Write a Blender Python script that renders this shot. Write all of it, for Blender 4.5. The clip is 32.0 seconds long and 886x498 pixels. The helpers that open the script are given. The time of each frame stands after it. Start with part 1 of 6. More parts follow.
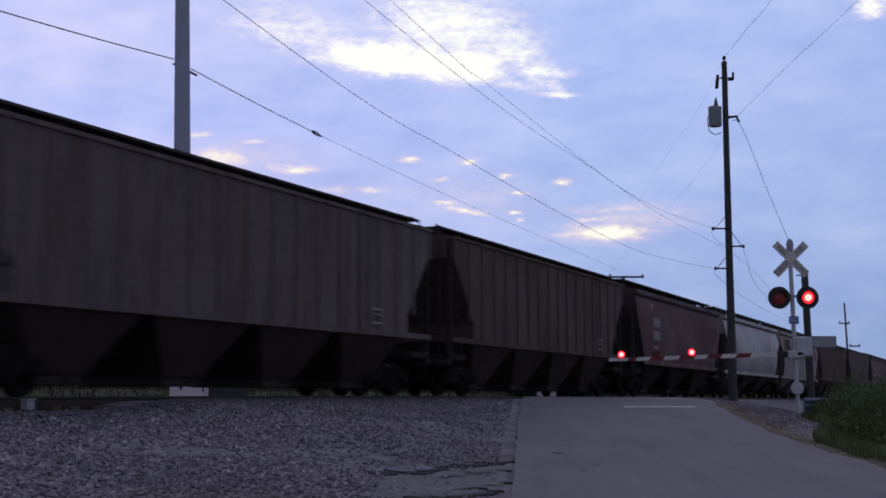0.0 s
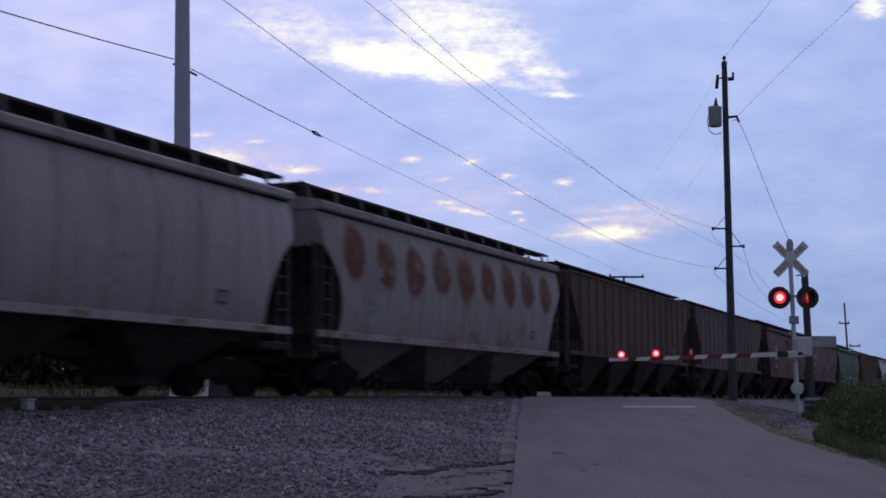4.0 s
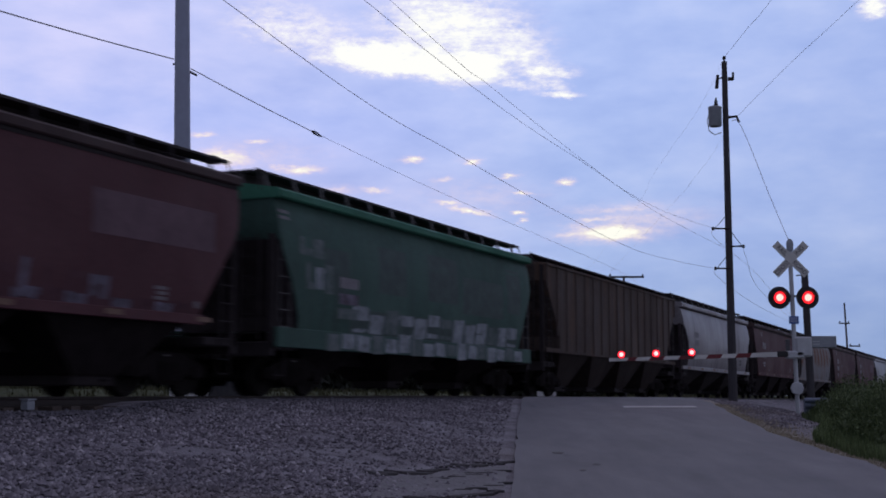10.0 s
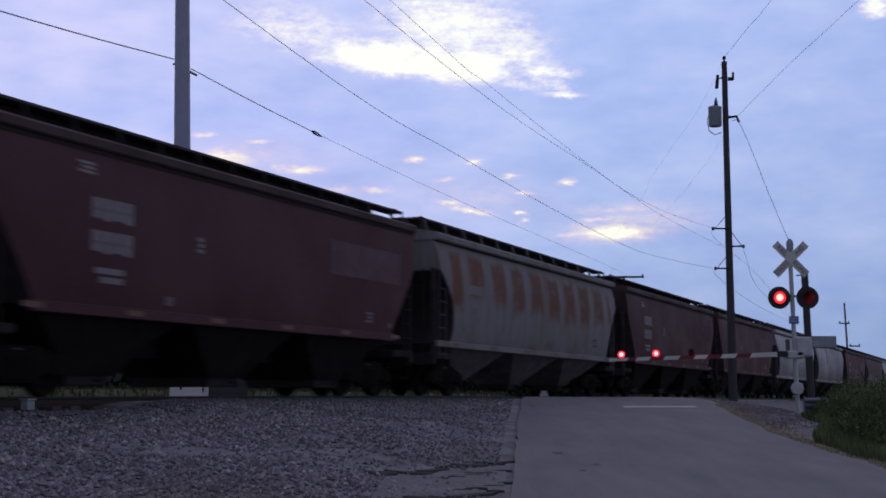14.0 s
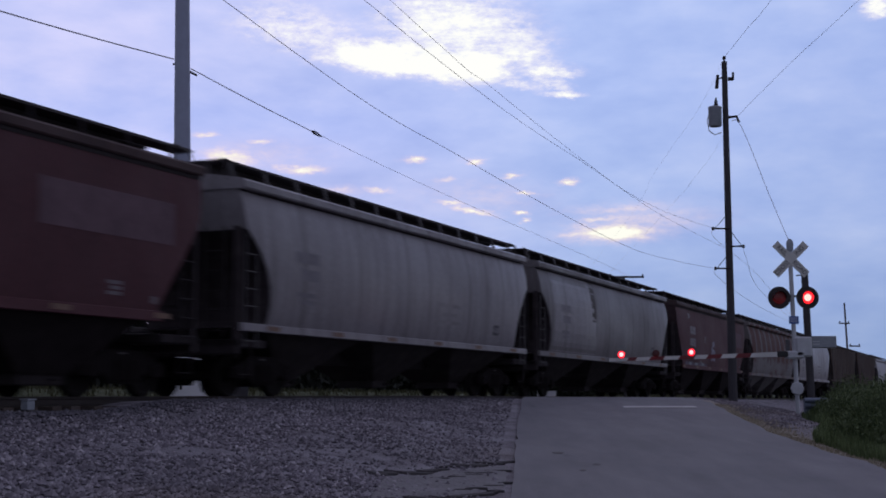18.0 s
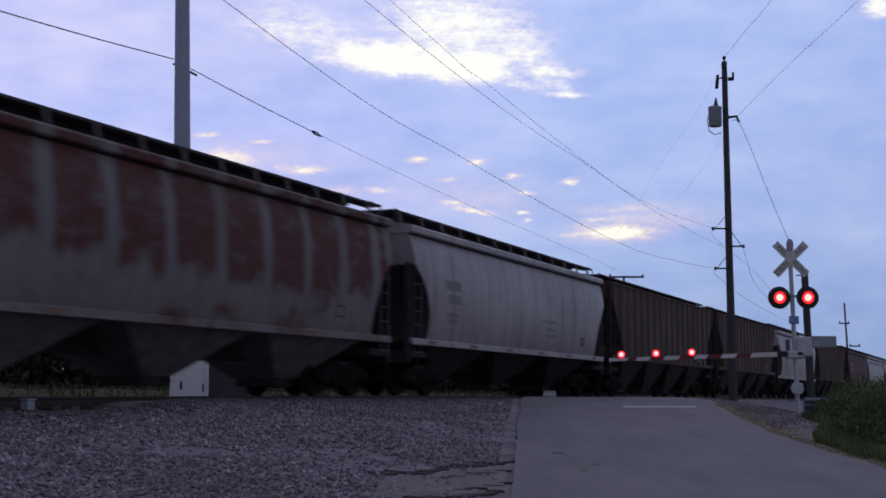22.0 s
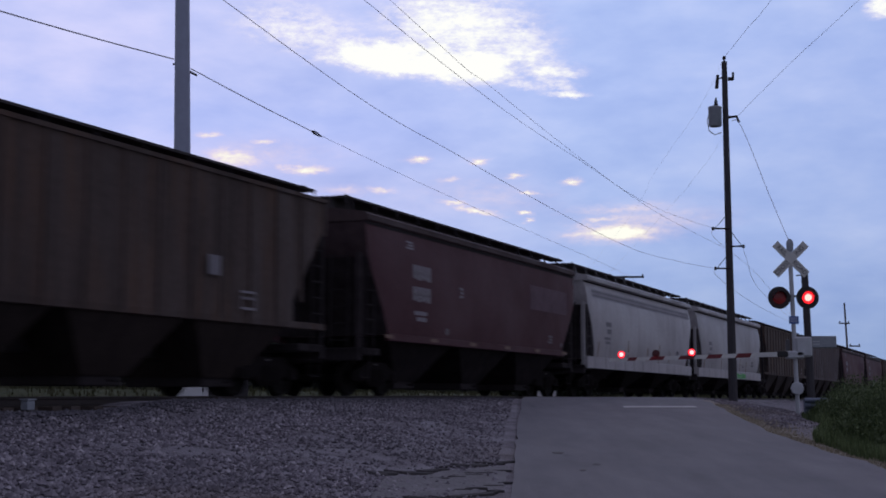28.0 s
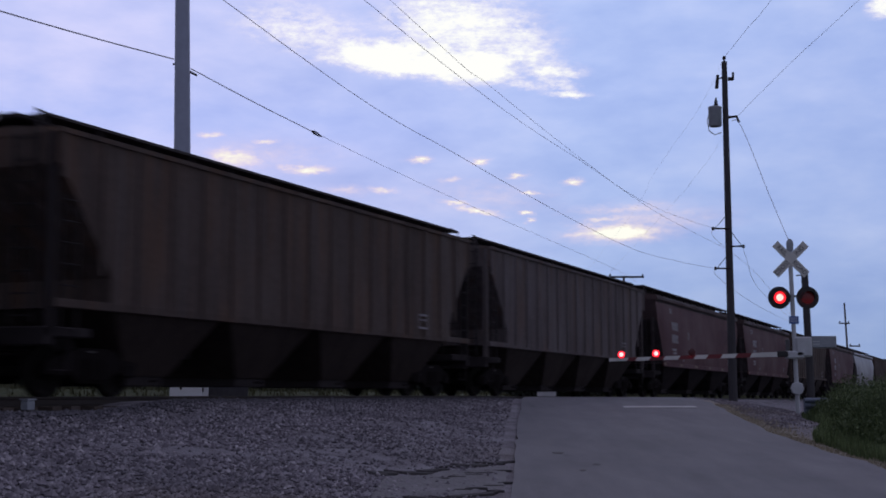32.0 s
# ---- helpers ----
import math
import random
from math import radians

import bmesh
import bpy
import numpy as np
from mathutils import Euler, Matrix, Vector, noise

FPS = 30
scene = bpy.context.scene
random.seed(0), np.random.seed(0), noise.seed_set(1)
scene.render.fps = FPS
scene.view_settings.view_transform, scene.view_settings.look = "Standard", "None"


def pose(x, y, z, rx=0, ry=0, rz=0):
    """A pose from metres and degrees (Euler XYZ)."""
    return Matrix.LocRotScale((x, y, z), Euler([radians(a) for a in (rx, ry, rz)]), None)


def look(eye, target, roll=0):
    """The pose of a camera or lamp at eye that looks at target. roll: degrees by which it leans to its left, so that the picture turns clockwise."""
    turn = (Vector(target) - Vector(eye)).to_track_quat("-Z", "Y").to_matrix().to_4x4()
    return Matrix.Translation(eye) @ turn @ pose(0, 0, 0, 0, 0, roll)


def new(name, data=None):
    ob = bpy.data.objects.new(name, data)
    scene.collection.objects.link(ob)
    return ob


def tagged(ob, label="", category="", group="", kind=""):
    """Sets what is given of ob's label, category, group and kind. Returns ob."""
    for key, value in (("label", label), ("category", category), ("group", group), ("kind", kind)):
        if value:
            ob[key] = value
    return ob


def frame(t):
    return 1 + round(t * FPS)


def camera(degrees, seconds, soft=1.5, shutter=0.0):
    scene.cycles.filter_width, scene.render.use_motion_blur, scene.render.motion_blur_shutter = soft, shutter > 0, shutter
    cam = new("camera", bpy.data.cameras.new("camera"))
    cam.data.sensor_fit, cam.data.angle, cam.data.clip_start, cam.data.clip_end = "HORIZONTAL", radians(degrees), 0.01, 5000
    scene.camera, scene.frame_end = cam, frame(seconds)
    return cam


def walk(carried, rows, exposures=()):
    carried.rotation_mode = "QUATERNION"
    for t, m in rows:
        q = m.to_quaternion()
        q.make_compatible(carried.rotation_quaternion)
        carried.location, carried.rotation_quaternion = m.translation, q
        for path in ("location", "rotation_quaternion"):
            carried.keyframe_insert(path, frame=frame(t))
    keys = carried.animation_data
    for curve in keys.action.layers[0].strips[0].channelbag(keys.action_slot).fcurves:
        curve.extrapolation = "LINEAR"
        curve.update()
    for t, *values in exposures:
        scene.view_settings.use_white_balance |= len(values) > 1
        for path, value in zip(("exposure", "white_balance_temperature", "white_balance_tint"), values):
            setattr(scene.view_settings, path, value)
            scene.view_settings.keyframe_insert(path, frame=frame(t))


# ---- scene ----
# The track runs straight past the camera: TRACK is a point on its centre line, ALONG its heading, SIDE points to the camera's side.
EYE_Z = 0.05
ALONG = Vector((0.4037, 0.9149, 0.0)).normalized()
SIDE = Vector((ALONG.y, -ALONG.x, 0.0))
TRACK = Vector((-1.695, 33.826, 0.0))
SPEED = 15.17
MARK = 2.453
CLIP = 32.0


def grade(s):
    """The track falls gently past the crossing: the rail's height at s metres along it."""
    u = max(0.0, min(s, 420.0))
    return -0.0048 * (u - 3.0 * (1 - math.exp(-u / 3.0)))


def rolled(t):
    """How far the train has rolled at t seconds: it gathers speed slowly."""
    return 14.82 * t + 0.011 * t * t


def by_track(s, q, z=0.0):
    """A point s metres along the track and q metres to the camera's side of it."""
    p = TRACK + ALONG * s + SIDE * q
    return Vector((p.x, p.y, z))


cam = camera(37.64, CLIP, soft=1.75, shutter=0.5)
walk(cam, [(0.0, pose(0, 0, EYE_Z, 96.351, 0, 0)), (CLIP, pose(0, 0, EYE_Z, 96.351, 0, 0))],
     exposures=[(0.0, 0.0), (CLIP, 0.0)])

# ---- world and sun: dusk, the sun low behind clouds ahead of the camera ----
world = bpy.data.worlds.new("dusk_sky")
scene.world = world
world.use_nodes = True
wn = world.node_tree.nodes
sky = wn.new("ShaderNodeTexSky")
sky.sky_type, sky.sun_disc = "NISHITA", False
sky.sun_elevation, sky.sun_rotation = radians(6), radians(0)
sky.air_density, sky.dust_density, sky.ozone_density = 1.0, 1.5, 3.0
wn["Background"].inputs["Strength"].default_value = 0.035
veil = wn.new("ShaderNodeBackground")
veil.inputs["Color"].default_value, veil.inputs["Strength"].default_value = (0.90, 0.86, 1.22, 1), 0.24
both = wn.new("ShaderNodeAddShader")
wl = world.node_tree.links
wl.new(sky.outputs["Color"], wn["Background"].inputs["Color"])
wl.new(wn["Background"].outputs[0], both.inputs[0])
wl.new(veil.outputs[0], both.inputs[1])
wl.new(both.outputs[0], wn["World Output"].inputs["Surface"])

sun = new("sun", bpy.data.lights.new("sun", "SUN"))
sun.data.energy, sun.data.angle, sun.data.color = 0.12, radians(25), (1.0, 0.86, 0.74)
sun.matrix_world = look((0, 0, 100), (3, -97, 70))


# ---- material tools ----
class Shade:
    """A small builder for node materials."""

    def __init__(self, name):
        self.mat = bpy.data.materials.new(name)
        self.mat.use_nodes = True
        self.tree = self.mat.node_tree
        self.bsdf = self.tree.nodes["Principled BSDF"]

    def node(self, kind, **values):
        n = self.tree.nodes.new(kind)
        for key, value in values.items():
            n.inputs[key.replace("_", " ")].default_value = value
        return n

    def link(self, a, b):
        self.tree.links.new(a, b)

    def coords(self, scale=(1, 1, 1), kind="Object"):
        tc = self.node("ShaderNodeTexCoord")
        mp = self.node("ShaderNodeMapping")
        mp.inputs["Scale"].default_value = scale
        self.link(tc.outputs[kind], mp.inputs["Vector"])
        return mp.outputs["Vector"]

    def noise(self, scale, detail=5.0, vector=None, rough=0.6):
        n = self.node("ShaderNodeTexNoise", Scale=scale, Detail=detail, Roughness=rough)
        if vector is not None:
            self.link(vector, n.inputs["Vector"])
        return n.outputs["Fac"]

    def ramp(self, fac, *stops):
        r = self.node("ShaderNodeValToRGB")
        els = r.color_ramp.elements
        while len(els) < len(stops):
            els.new(0.5)
        for e, (at, col) in zip(els, stops):
            e.position, e.color = at, (*col, 1) if len(col) == 3 else col
        self.link(fac, r.inputs["Fac"])
        return r.outputs["Color"]

    def mix(self, fac, a, b, blend="MIX"):
        m = self.tree.nodes.new("ShaderNodeMix")
        m.data_type, m.blend_type = "RGBA", blend
        for sock, value in ((m.inputs["Factor"], fac), (m.inputs["A"], a), (m.inputs["B"], b)):
            if isinstance(value, (int, float)):
                sock.default_value = value
            elif isinstance(value, tuple):
                sock.default_value = (*value, 1)
            else:
                self.link(value, sock)
        return m.outputs["Result"]

    def math(self, op, a, b=0.0, clamp=False):
        m = self.tree.nodes.new("ShaderNodeMath")
        m.operation, m.use_clamp = op, clamp
        for sock, value in ((m.inputs[0], a), (m.inputs[1], b)):
            if isinstance(value, (int, float)):
                sock.default_value = value
            else:
                self.link(value, sock)
        return m.outputs["Value"]

    def bump(self, height, strength=0.4, distance=0.01):
        b = self.node("ShaderNodeBump", Strength=strength, Distance=distance)
        self.link(height, b.inputs["Height"])
        self.link(b.outputs["Normal"], self.bsdf.inputs["Normal"])

    def done(self, color, rough=0.7, metal=0.0, spec=0.5):
        if isinstance(color, tuple):
            self.bsdf.inputs["Base Color"].default_value = (*color, 1)
        else:
            self.link(color, self.bsdf.inputs["Base Color"])
        if isinstance(rough, (int, float)):
            self.bsdf.inputs["Roughness"].default_value = rough
        else:
            self.link(rough, self.bsdf.inputs["Roughness"])
        self.bsdf.inputs["Metallic"].default_value = metal
        self.bsdf.inputs["Specular IOR Level"].default_value = spec
        return self.mat


def painted(name, base, dirt=(0.05, 0.045, 0.04), amount=0.5, streak=0.5, rough=0.65, spec=0.25, rust=0.0, seam=0.0):
    """Old paint on steel with grime in vertical streaks and small chips; seam: the spacing of grimy weld seams along the side."""
    s = Shade(name)
    fine = s.noise(9.0, 6, s.coords())
    runs = s.noise(1.6, 5, s.coords((3.0, 3.0, 0.22)))
    big = s.noise(0.45, 3, s.coords())
    worn = s.math("ADD", s.math("MULTIPLY", runs, streak), s.math("MULTIPLY", big, 1 - streak))
    mask = s.ramp(worn, (0.42, (0, 0, 0)), (0.72, (amount, amount, amount)))
    col = s.mix(mask, base, dirt)
    if rust:
        scab = s.noise(1.0, 6, s.coords((2.4, 2.4, 0.3)), 0.66)
        col = s.mix(s.ramp(scab, (0.5, (0, 0, 0)), (0.66, (rust, rust, rust))), col, (0.135, 0.080, 0.055))
        pale = s.noise(1.3, 6, s.coords((2.2, 2.2, 0.10)), 0.66)
        col = s.mix(s.ramp(pale, (0.56, (0, 0, 0)), (0.72, (0.45, 0.45, 0.45))), col, (0.19, 0.175, 0.175))
    if seam:
        sep = s.node("ShaderNodeSeparateXYZ")
        s.link(s.coords(), sep.inputs["Vector"])
        wave = s.math("FRACT", s.math("ADD", s.math("DIVIDE", sep.outputs["X"], seam), s.math("MULTIPLY", s.noise(0.5, 2, s.coords()), 0.12)))
        away = s.math("MULTIPLY", s.math("ABSOLUTE", s.math("SUBTRACT", wave, 0.5)), seam)
        line = s.math("SUBTRACT", 1.0, s.math("MULTIPLY", away, 6.5), True)
        line = s.math("MULTIPLY", line, s.ramp(s.noise(0.7, 4, s.coords((1.5, 1.5, 0.4))), (0.35, (0.15, 0.15, 0.15)), (0.6, (0.62, 0.62, 0.62))))
        col = s.mix(line, col, tuple(v * 0.8 for v in dirt))
    tone = s.ramp(fine, (0.3, (0.82, 0.82, 0.82)), (0.7, (1.08, 1.08, 1.08)))
    col = s.mix(1.0, col, tone, "MULTIPLY")
    info = s.node("ShaderNodeObjectInfo")
    rnd = s.ramp(info.outputs["Random"], (0.0, (0.9, 0.9, 0.9)), (1.0, (1.06, 1.06, 1.06)))
    col = s.mix(1.0, col, rnd, "MULTIPLY")
    s.bump(fine, 0.15, 0.004)
    return s.done(col, s.ramp(big, (0.3, (rough - 0.1,) * 3), (0.7, (rough + 0.15,) * 3)), spec=spec)


def rusted(name, base, rust, period, shift, half_wide, low, high, ragged, soft, oval=0.0, lower=0.0, reach=6.6):
    """Pale paint with rust stains panel by panel along the side, at heights low to high, and patches below them; oval: how far the stains round off."""
    s = Shade(name)
    sep = s.node("ShaderNodeSeparateXYZ")
    s.link(s.coords(), sep.inputs["Vector"])
    x, z = sep.outputs["X"], sep.outputs["Z"]
    cell = s.math("ADD", s.math("DIVIDE", x, period), shift)
    number = s.node("ShaderNodeTexWhiteNoise")
    number.noise_dimensions = "1D"
    s.link(s.math("FLOOR", cell), number.inputs["W"])
    lot = number.outputs["Value"]
    u = s.math("MULTIPLY", s.math("ABSOLUTE", s.math("SUBTRACT", s.math("FRACT", cell), 0.5)), period)
    rough = s.math("MULTIPLY", s.math("SUBTRACT", s.noise(1.5, 6, s.coords((1.0, 1.0, 0.6)), 0.66), 0.5), ragged)
    drips = s.math("MULTIPLY", s.math("SUBTRACT", s.noise(2.2, 4, s.coords((1.6, 1.6, 0.1))), 0.5), ragged * 1.6)
    foot = s.math("ADD", low, s.math("MULTIPLY", s.math("SUBTRACT", lot, 0.5), 0.35))
    if oval:
        mid, tall = (low + high) / 2, (high - low) / 2
        du, dz = s.math("DIVIDE", u, half_wide), s.math("DIVIDE", s.math("SUBTRACT", s.math("ADD", z, s.math("MULTIPLY", s.math("SUBTRACT", lot, 0.5), 0.2)), mid), tall)
        edge = s.math("MULTIPLY", s.math("SUBTRACT", 1.0, s.math("SQRT", s.math("ADD", s.math("MULTIPLY", du, du), s.math("MULTIPLY", dz, dz)))), half_wide)
    else:
        edge = s.math("MINIMUM", s.math("SUBTRACT", half_wide, u), s.math("MULTIPLY", s.math("SUBTRACT", s.math("ADD", z, drips), foot), 0.5))
        edge = s.math("MINIMUM", edge, s.math("SUBTRACT", high, z))
    edge = s.math("MINIMUM", edge, s.math("SUBTRACT", reach, s.math("ABSOLUTE", x)))
    m = s.math("DIVIDE", s.math("ADD", edge, rough), soft, True)
    blot = s.noise(2.4, 7, s.coords((0.8, 1, 1.2)), 0.7)
    m = s.math("MULTIPLY", m, s.ramp(blot, (0.3, (0.35, 0.35, 0.35)), (0.52, (1, 1, 1))))
    if lower:
        under = s.math("MULTIPLY", s.math("SUBTRACT", 2.25, z), 2.5, True)
        patch = s.math("MULTIPLY", s.math("SUBTRACT", s.noise(0.9, 6, s.coords((1.0, 1.0, 1.3)), 0.65), 0.50), 7.0, True)
        m = s.math("MAXIMUM", m, s.math("MULTIPLY", s.math("MULTIPLY", under, patch), lower))
    fine = s.noise(12, 6, s.coords())
    rcol = s.ramp(s.math("ADD", s.math("MULTIPLY", fine, 0.5), s.math("MULTIPLY", blot, 0.5)), (0.3, rust), (0.7, tuple(v * 1.6 for v in rust)))
    runs = s.noise(1.8, 5, s.coords((3.0, 3.0, 0.2)))
    bcol = s.mix(s.ramp(runs, (0.42, (0, 0, 0)), (0.72, (0.6, 0.6, 0.6))), base, (0.12, 0.10, 0.09))
    stain = s.noise(0.8, 5, s.coords((1.3, 1.3, 0.35)), 0.6)
    bcol = s.mix(s.ramp(stain, (0.5, (0, 0, 0)), (0.72, (0.45, 0.45, 0.45))), bcol, tuple(v * 1.6 for v in rust))
    s.bump(fine, 0.25, 0.004)
    return s.done(s.mix(m, bcol, rcol), 0.75)


def plain(name, base, rough=0.7, metal=0.0, grain=6.0, spread=0.25, bump=0.2, stretch=(1, 1, 1), spec=0.5):
    s = Shade(name)
    n = s.noise(grain, 6, s.coords(stretch))
    b = s.noise(grain * 0.12, 3, s.coords(stretch))
    lo = tuple(v * (1 - spread) for v in base)
    hi = tuple(min(1, v * (1 + spread)) for v in base)
    col = s.ramp(s.math("ADD", s.math("MULTIPLY", n, 0.6), s.math("MULTIPLY", b, 0.4)), (0.3, lo), (0.7, hi))
    if bump:
        s.bump(n, bump, 0.01)
    return s.done(col, rough, metal, spec)


def sprayed(name, base, gap, cover=0.5):
    """Spray paint in uneven fills, the wall showing through in patches."""
    s = Shade(name)
    fill = s.noise(3.2, 5, s.coords((1.0, 1.0, 0.8)), 0.65)
    edge = s.noise(9.0, 4, s.coords(), 0.6)
    m = s.ramp(s.math("ADD", s.math("MULTIPLY", fill, 0.7), s.math("MULTIPLY", edge, 0.3)), (cover - 0.08, gap), (cover + 0.02, tuple((a + b) / 2 for a, b in zip(base, gap))), (cover + 0.16, base))
    return s.done(m, 0.65)


def glow(name, color, strength):
    s = Shade(name)
    s.bsdf.inputs["Emission Color"].default_value = (*color, 1)
    s.bsdf.inputs["Emission Strength"].default_value = strength
    return s.done((0.3, 0.01, 0.01), 0.3)


# ---- materials ----
M_RIB = painted("grey_brown_steel", (0.118, 0.090, 0.082), (0.050, 0.039, 0.037), 0.85, 0.8, spec=0.1, rust=0.7)
M_RIB_GREY = painted("weathered_grey_steel", (0.160, 0.138, 0.142), (0.064, 0.051, 0.050), 0.85, 0.8, spec=0.1, rust=0.6)
M_RIB_BROWN = painted("brown_steel", (0.112, 0.087, 0.078), (0.048, 0.037, 0.034), 0.85, 0.8, spec=0.1, rust=0.7)
# Bay copy of the rib paints, darkened for the shade under the sill.
M_RIB_BAY = painted("shaded_brown_bay", (0.048, 0.037, 0.034), (0.022, 0.0175, 0.017), 0.8, 0.6, spec=0.08)
M_RED = painted("mineral_red_paint", (0.106, 0.037, 0.046), (0.060, 0.031, 0.035), 0.55, 0.4, spec=0.34)
M_RED_DARK = painted("dull_red_paint", (0.096, 0.032, 0.040), (0.055, 0.027, 0.031), 0.55, 0.4, spec=0.34)
M_WHITE = painted("dirty_white_paint", (0.52, 0.495, 0.51), (0.20, 0.172, 0.165), 0.5, 0.7, 0.5, 0.5, seam=1.28)
M_DEEP_WHITE = painted("faded_white_paint", (0.45, 0.43, 0.44), (0.19, 0.163, 0.155), 0.5, 0.6, 0.45, 0.6)
M_DULL_WHITE = painted("dull_white_paint", (0.37, 0.35, 0.365), (0.14, 0.122, 0.12), 0.5, 0.75, 0.42, 0.6, seam=1.28)
M_GREY = painted("pale_grey_paint", (0.285, 0.266, 0.284), (0.10, 0.088, 0.086), 0.55, 0.8, 0.42, 0.75, seam=1.28)
M_GREEN = painted("dark_green_paint", (0.060, 0.135, 0.108), (0.052, 0.072, 0.064), 0.75, 0.5)
M_GREEN_LIGHT = painted("green_eave_paint", (0.05, 0.20, 0.13), (0.04, 0.09, 0.06), 0.4, 0.5)
M_TWO_TONE = painted("mid_grey_paint", (0.21, 0.195, 0.20), (0.085, 0.075, 0.075), 0.6, 0.7, 0.45, 0.5, seam=1.6)
M_RUST_SPOT = rusted("white_paint_with_rust_spots", (0.31, 0.298, 0.31), (0.092, 0.030, 0.018), 1.62, 0.5, 0.64, 2.42, 3.84, 0.42, 0.18, 1.0, 0.5, 7.3)
M_RUST_TAN = rusted("tan_paint_with_rust", (0.245, 0.25, 0.26), (0.125, 0.054, 0.030), 1.62, 0.1, 0.62, 2.4, 3.86, 0.5, 0.2, 0.0, 0.4, 7.4)
M_RUST_RED = rusted("white_paint_with_red_rust", (0.205, 0.198, 0.20), (0.068, 0.020, 0.016), 1.62, 0.3, 0.70, 2.15, 4.3, 0.5, 0.14, 0.0, 0.9, 7.6)
M_BRACKET = plain("grimy_bracket_steel", (0.09, 0.085, 0.088), 0.7)
M_WALK = plain("grimy_walkway_steel", (0.050, 0.042, 0.044), 0.8)
M_ROOF = painted("grimy_brown_roof", (0.085, 0.055, 0.055), (0.045, 0.034, 0.035), 0.7, 0.5)
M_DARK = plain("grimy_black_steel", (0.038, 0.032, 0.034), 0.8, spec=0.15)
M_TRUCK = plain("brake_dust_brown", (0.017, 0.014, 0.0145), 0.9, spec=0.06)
# Bays share the body paint; grime and underside shade are mixed into these colours.
M_BAY_PALE = plain("grimy_shaded_pale_bay", (0.135, 0.128, 0.125), 0.85, 0.0, 3.0, 0.4, spec=0.1)
M_BAY = plain("grimy_shaded_bay", (0.036, 0.031, 0.031), 0.85, 0.0, 3.0, 0.5, spec=0.1)
M_BAY_DARK = plain("grimy_shaded_red_bay", (0.021, 0.017, 0.018), 0.85, 0.0, 3.0, 0.5, spec=0.06)
# End sheets and posts: grime plus the shade they stand in, as colour.
M_END = plain("grimy_shaded_end_steel", (0.052, 0.043, 0.046), 0.85, 0.0, 3.0, 0.5, spec=0.1)
M_BROWN_END = plain("brown_end_paint", (0.062, 0.042, 0.045), 0.8, 0.0, 3.0, 0.4, spec=0.15)
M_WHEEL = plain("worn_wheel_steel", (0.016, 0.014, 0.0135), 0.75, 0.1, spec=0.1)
M_LETTER = plain("white_lettering", (0.27, 0.255, 0.275), 0.7, spread=0.15)
M_LETTER_DARK = plain("faded_dark_lettering", (0.07, 0.07, 0.08), 0.7)
M_PANEL = plain("faded_logo_panel", (0.098, 0.047, 0.057), 0.75, spread=0.3, spec=0.2)
M_PANEL_CLEAR = plain("pale_logo_panel", (0.150, 0.098, 0.116), 0.75, spread=0.3, spec=0.2)
M_PANEL_GREY = plain("faded_grey_stencil", (0.19, 0.17, 0.185), 0.7)
M_REFLECT = plain("orange_reflective_tape", (0.19, 0.115, 0.08), 0.6)
M_FADED = plain("faded_grey_lettering", (0.215, 0.205, 0.225), 0.7)
M_SMUDGE = plain("smudged_grey_marking", (0.27, 0.255, 0.265), 0.7, spread=0.35)
M_DRIP = plain("brown_drip_stain", (0.21, 0.15, 0.10), 0.8)
M_DRIP_DARK = plain("dark_grimy_run", (0.10, 0.088, 0.085), 0.8, spread=0.4)
M_SPRAY = sprayed("white_spray_paint", (0.34, 0.38, 0.42), (0.07, 0.10, 0.10), 0.44)
M_SPRAY_PALE = plain("pale_lilac_spray_paint", (0.27, 0.26, 0.33), 0.6, grain=4.0, spread=0.5)
M_SPRAY_LILAC = sprayed("lilac_spray_paint", (0.20, 0.18, 0.25), (0.06, 0.045, 0.06), 0.48)
M_SPRAY_GREEN = plain("bright_green_spray_paint", (0.08, 0.46, 0.10), 0.6, grain=3.0)
M_TAG_DIM = sprayed("washed_out_spray_paint", (0.17, 0.20, 0.21), (0.06, 0.10, 0.09), 0.5)
M_GREEN_WASH = sprayed("dark_green_wash", (0.032, 0.055, 0.052), (0.055, 0.105, 0.09), 0.46)
M_STRIPE = plain("grey_stripe_paint", (0.31, 0.30, 0.325), 0.65)
M_STEEL_POLE = plain("galvanised_steel", (0.33, 0.36, 0.46), 0.5, 0.35, 3.0, 0.12)
M_WOOD = plain("creosoted_wood", (0.058, 0.055, 0.062), 0.85, 0.0, 10.0, 0.4, 0.5, (6, 6, 0.5))
# Far pole's wood: paler and bluer, with the haze mixed into its colour.
M_HAZY_WOOD = plain("haze_tinted_wood", (0.16, 0.165, 0.19), 0.85, 0.0, 10.0, 0.3, 0.3, (6, 6, 0.5))
M_WIRE = plain("dull_aluminium_wire", (0.34, 0.34, 0.38), 0.6)
M_SILVER = plain("aluminium_paint", (0.50, 0.52, 0.55), 0.5, 0.2, 5.0, 0.15)
M_GALV_GREY = plain("grey_cabinet_paint", (0.30, 0.33, 0.37), 0.55, 0.1)
M_WHITE_SIGN = plain("white_sign_sheeting", (0.62, 0.62, 0.60), 0.5, spread=0.12)
M_BLACK_SIGN = plain("black_sign_paint", (0.02, 0.02, 0.022), 0.6)
M_BLUE_SIGN = plain("blue_sign_sheeting", (0.05, 0.13, 0.42), 0.5)
M_RED_STRIPE = plain("red_reflective_sheeting", (0.15, 0.018, 0.025), 0.55)
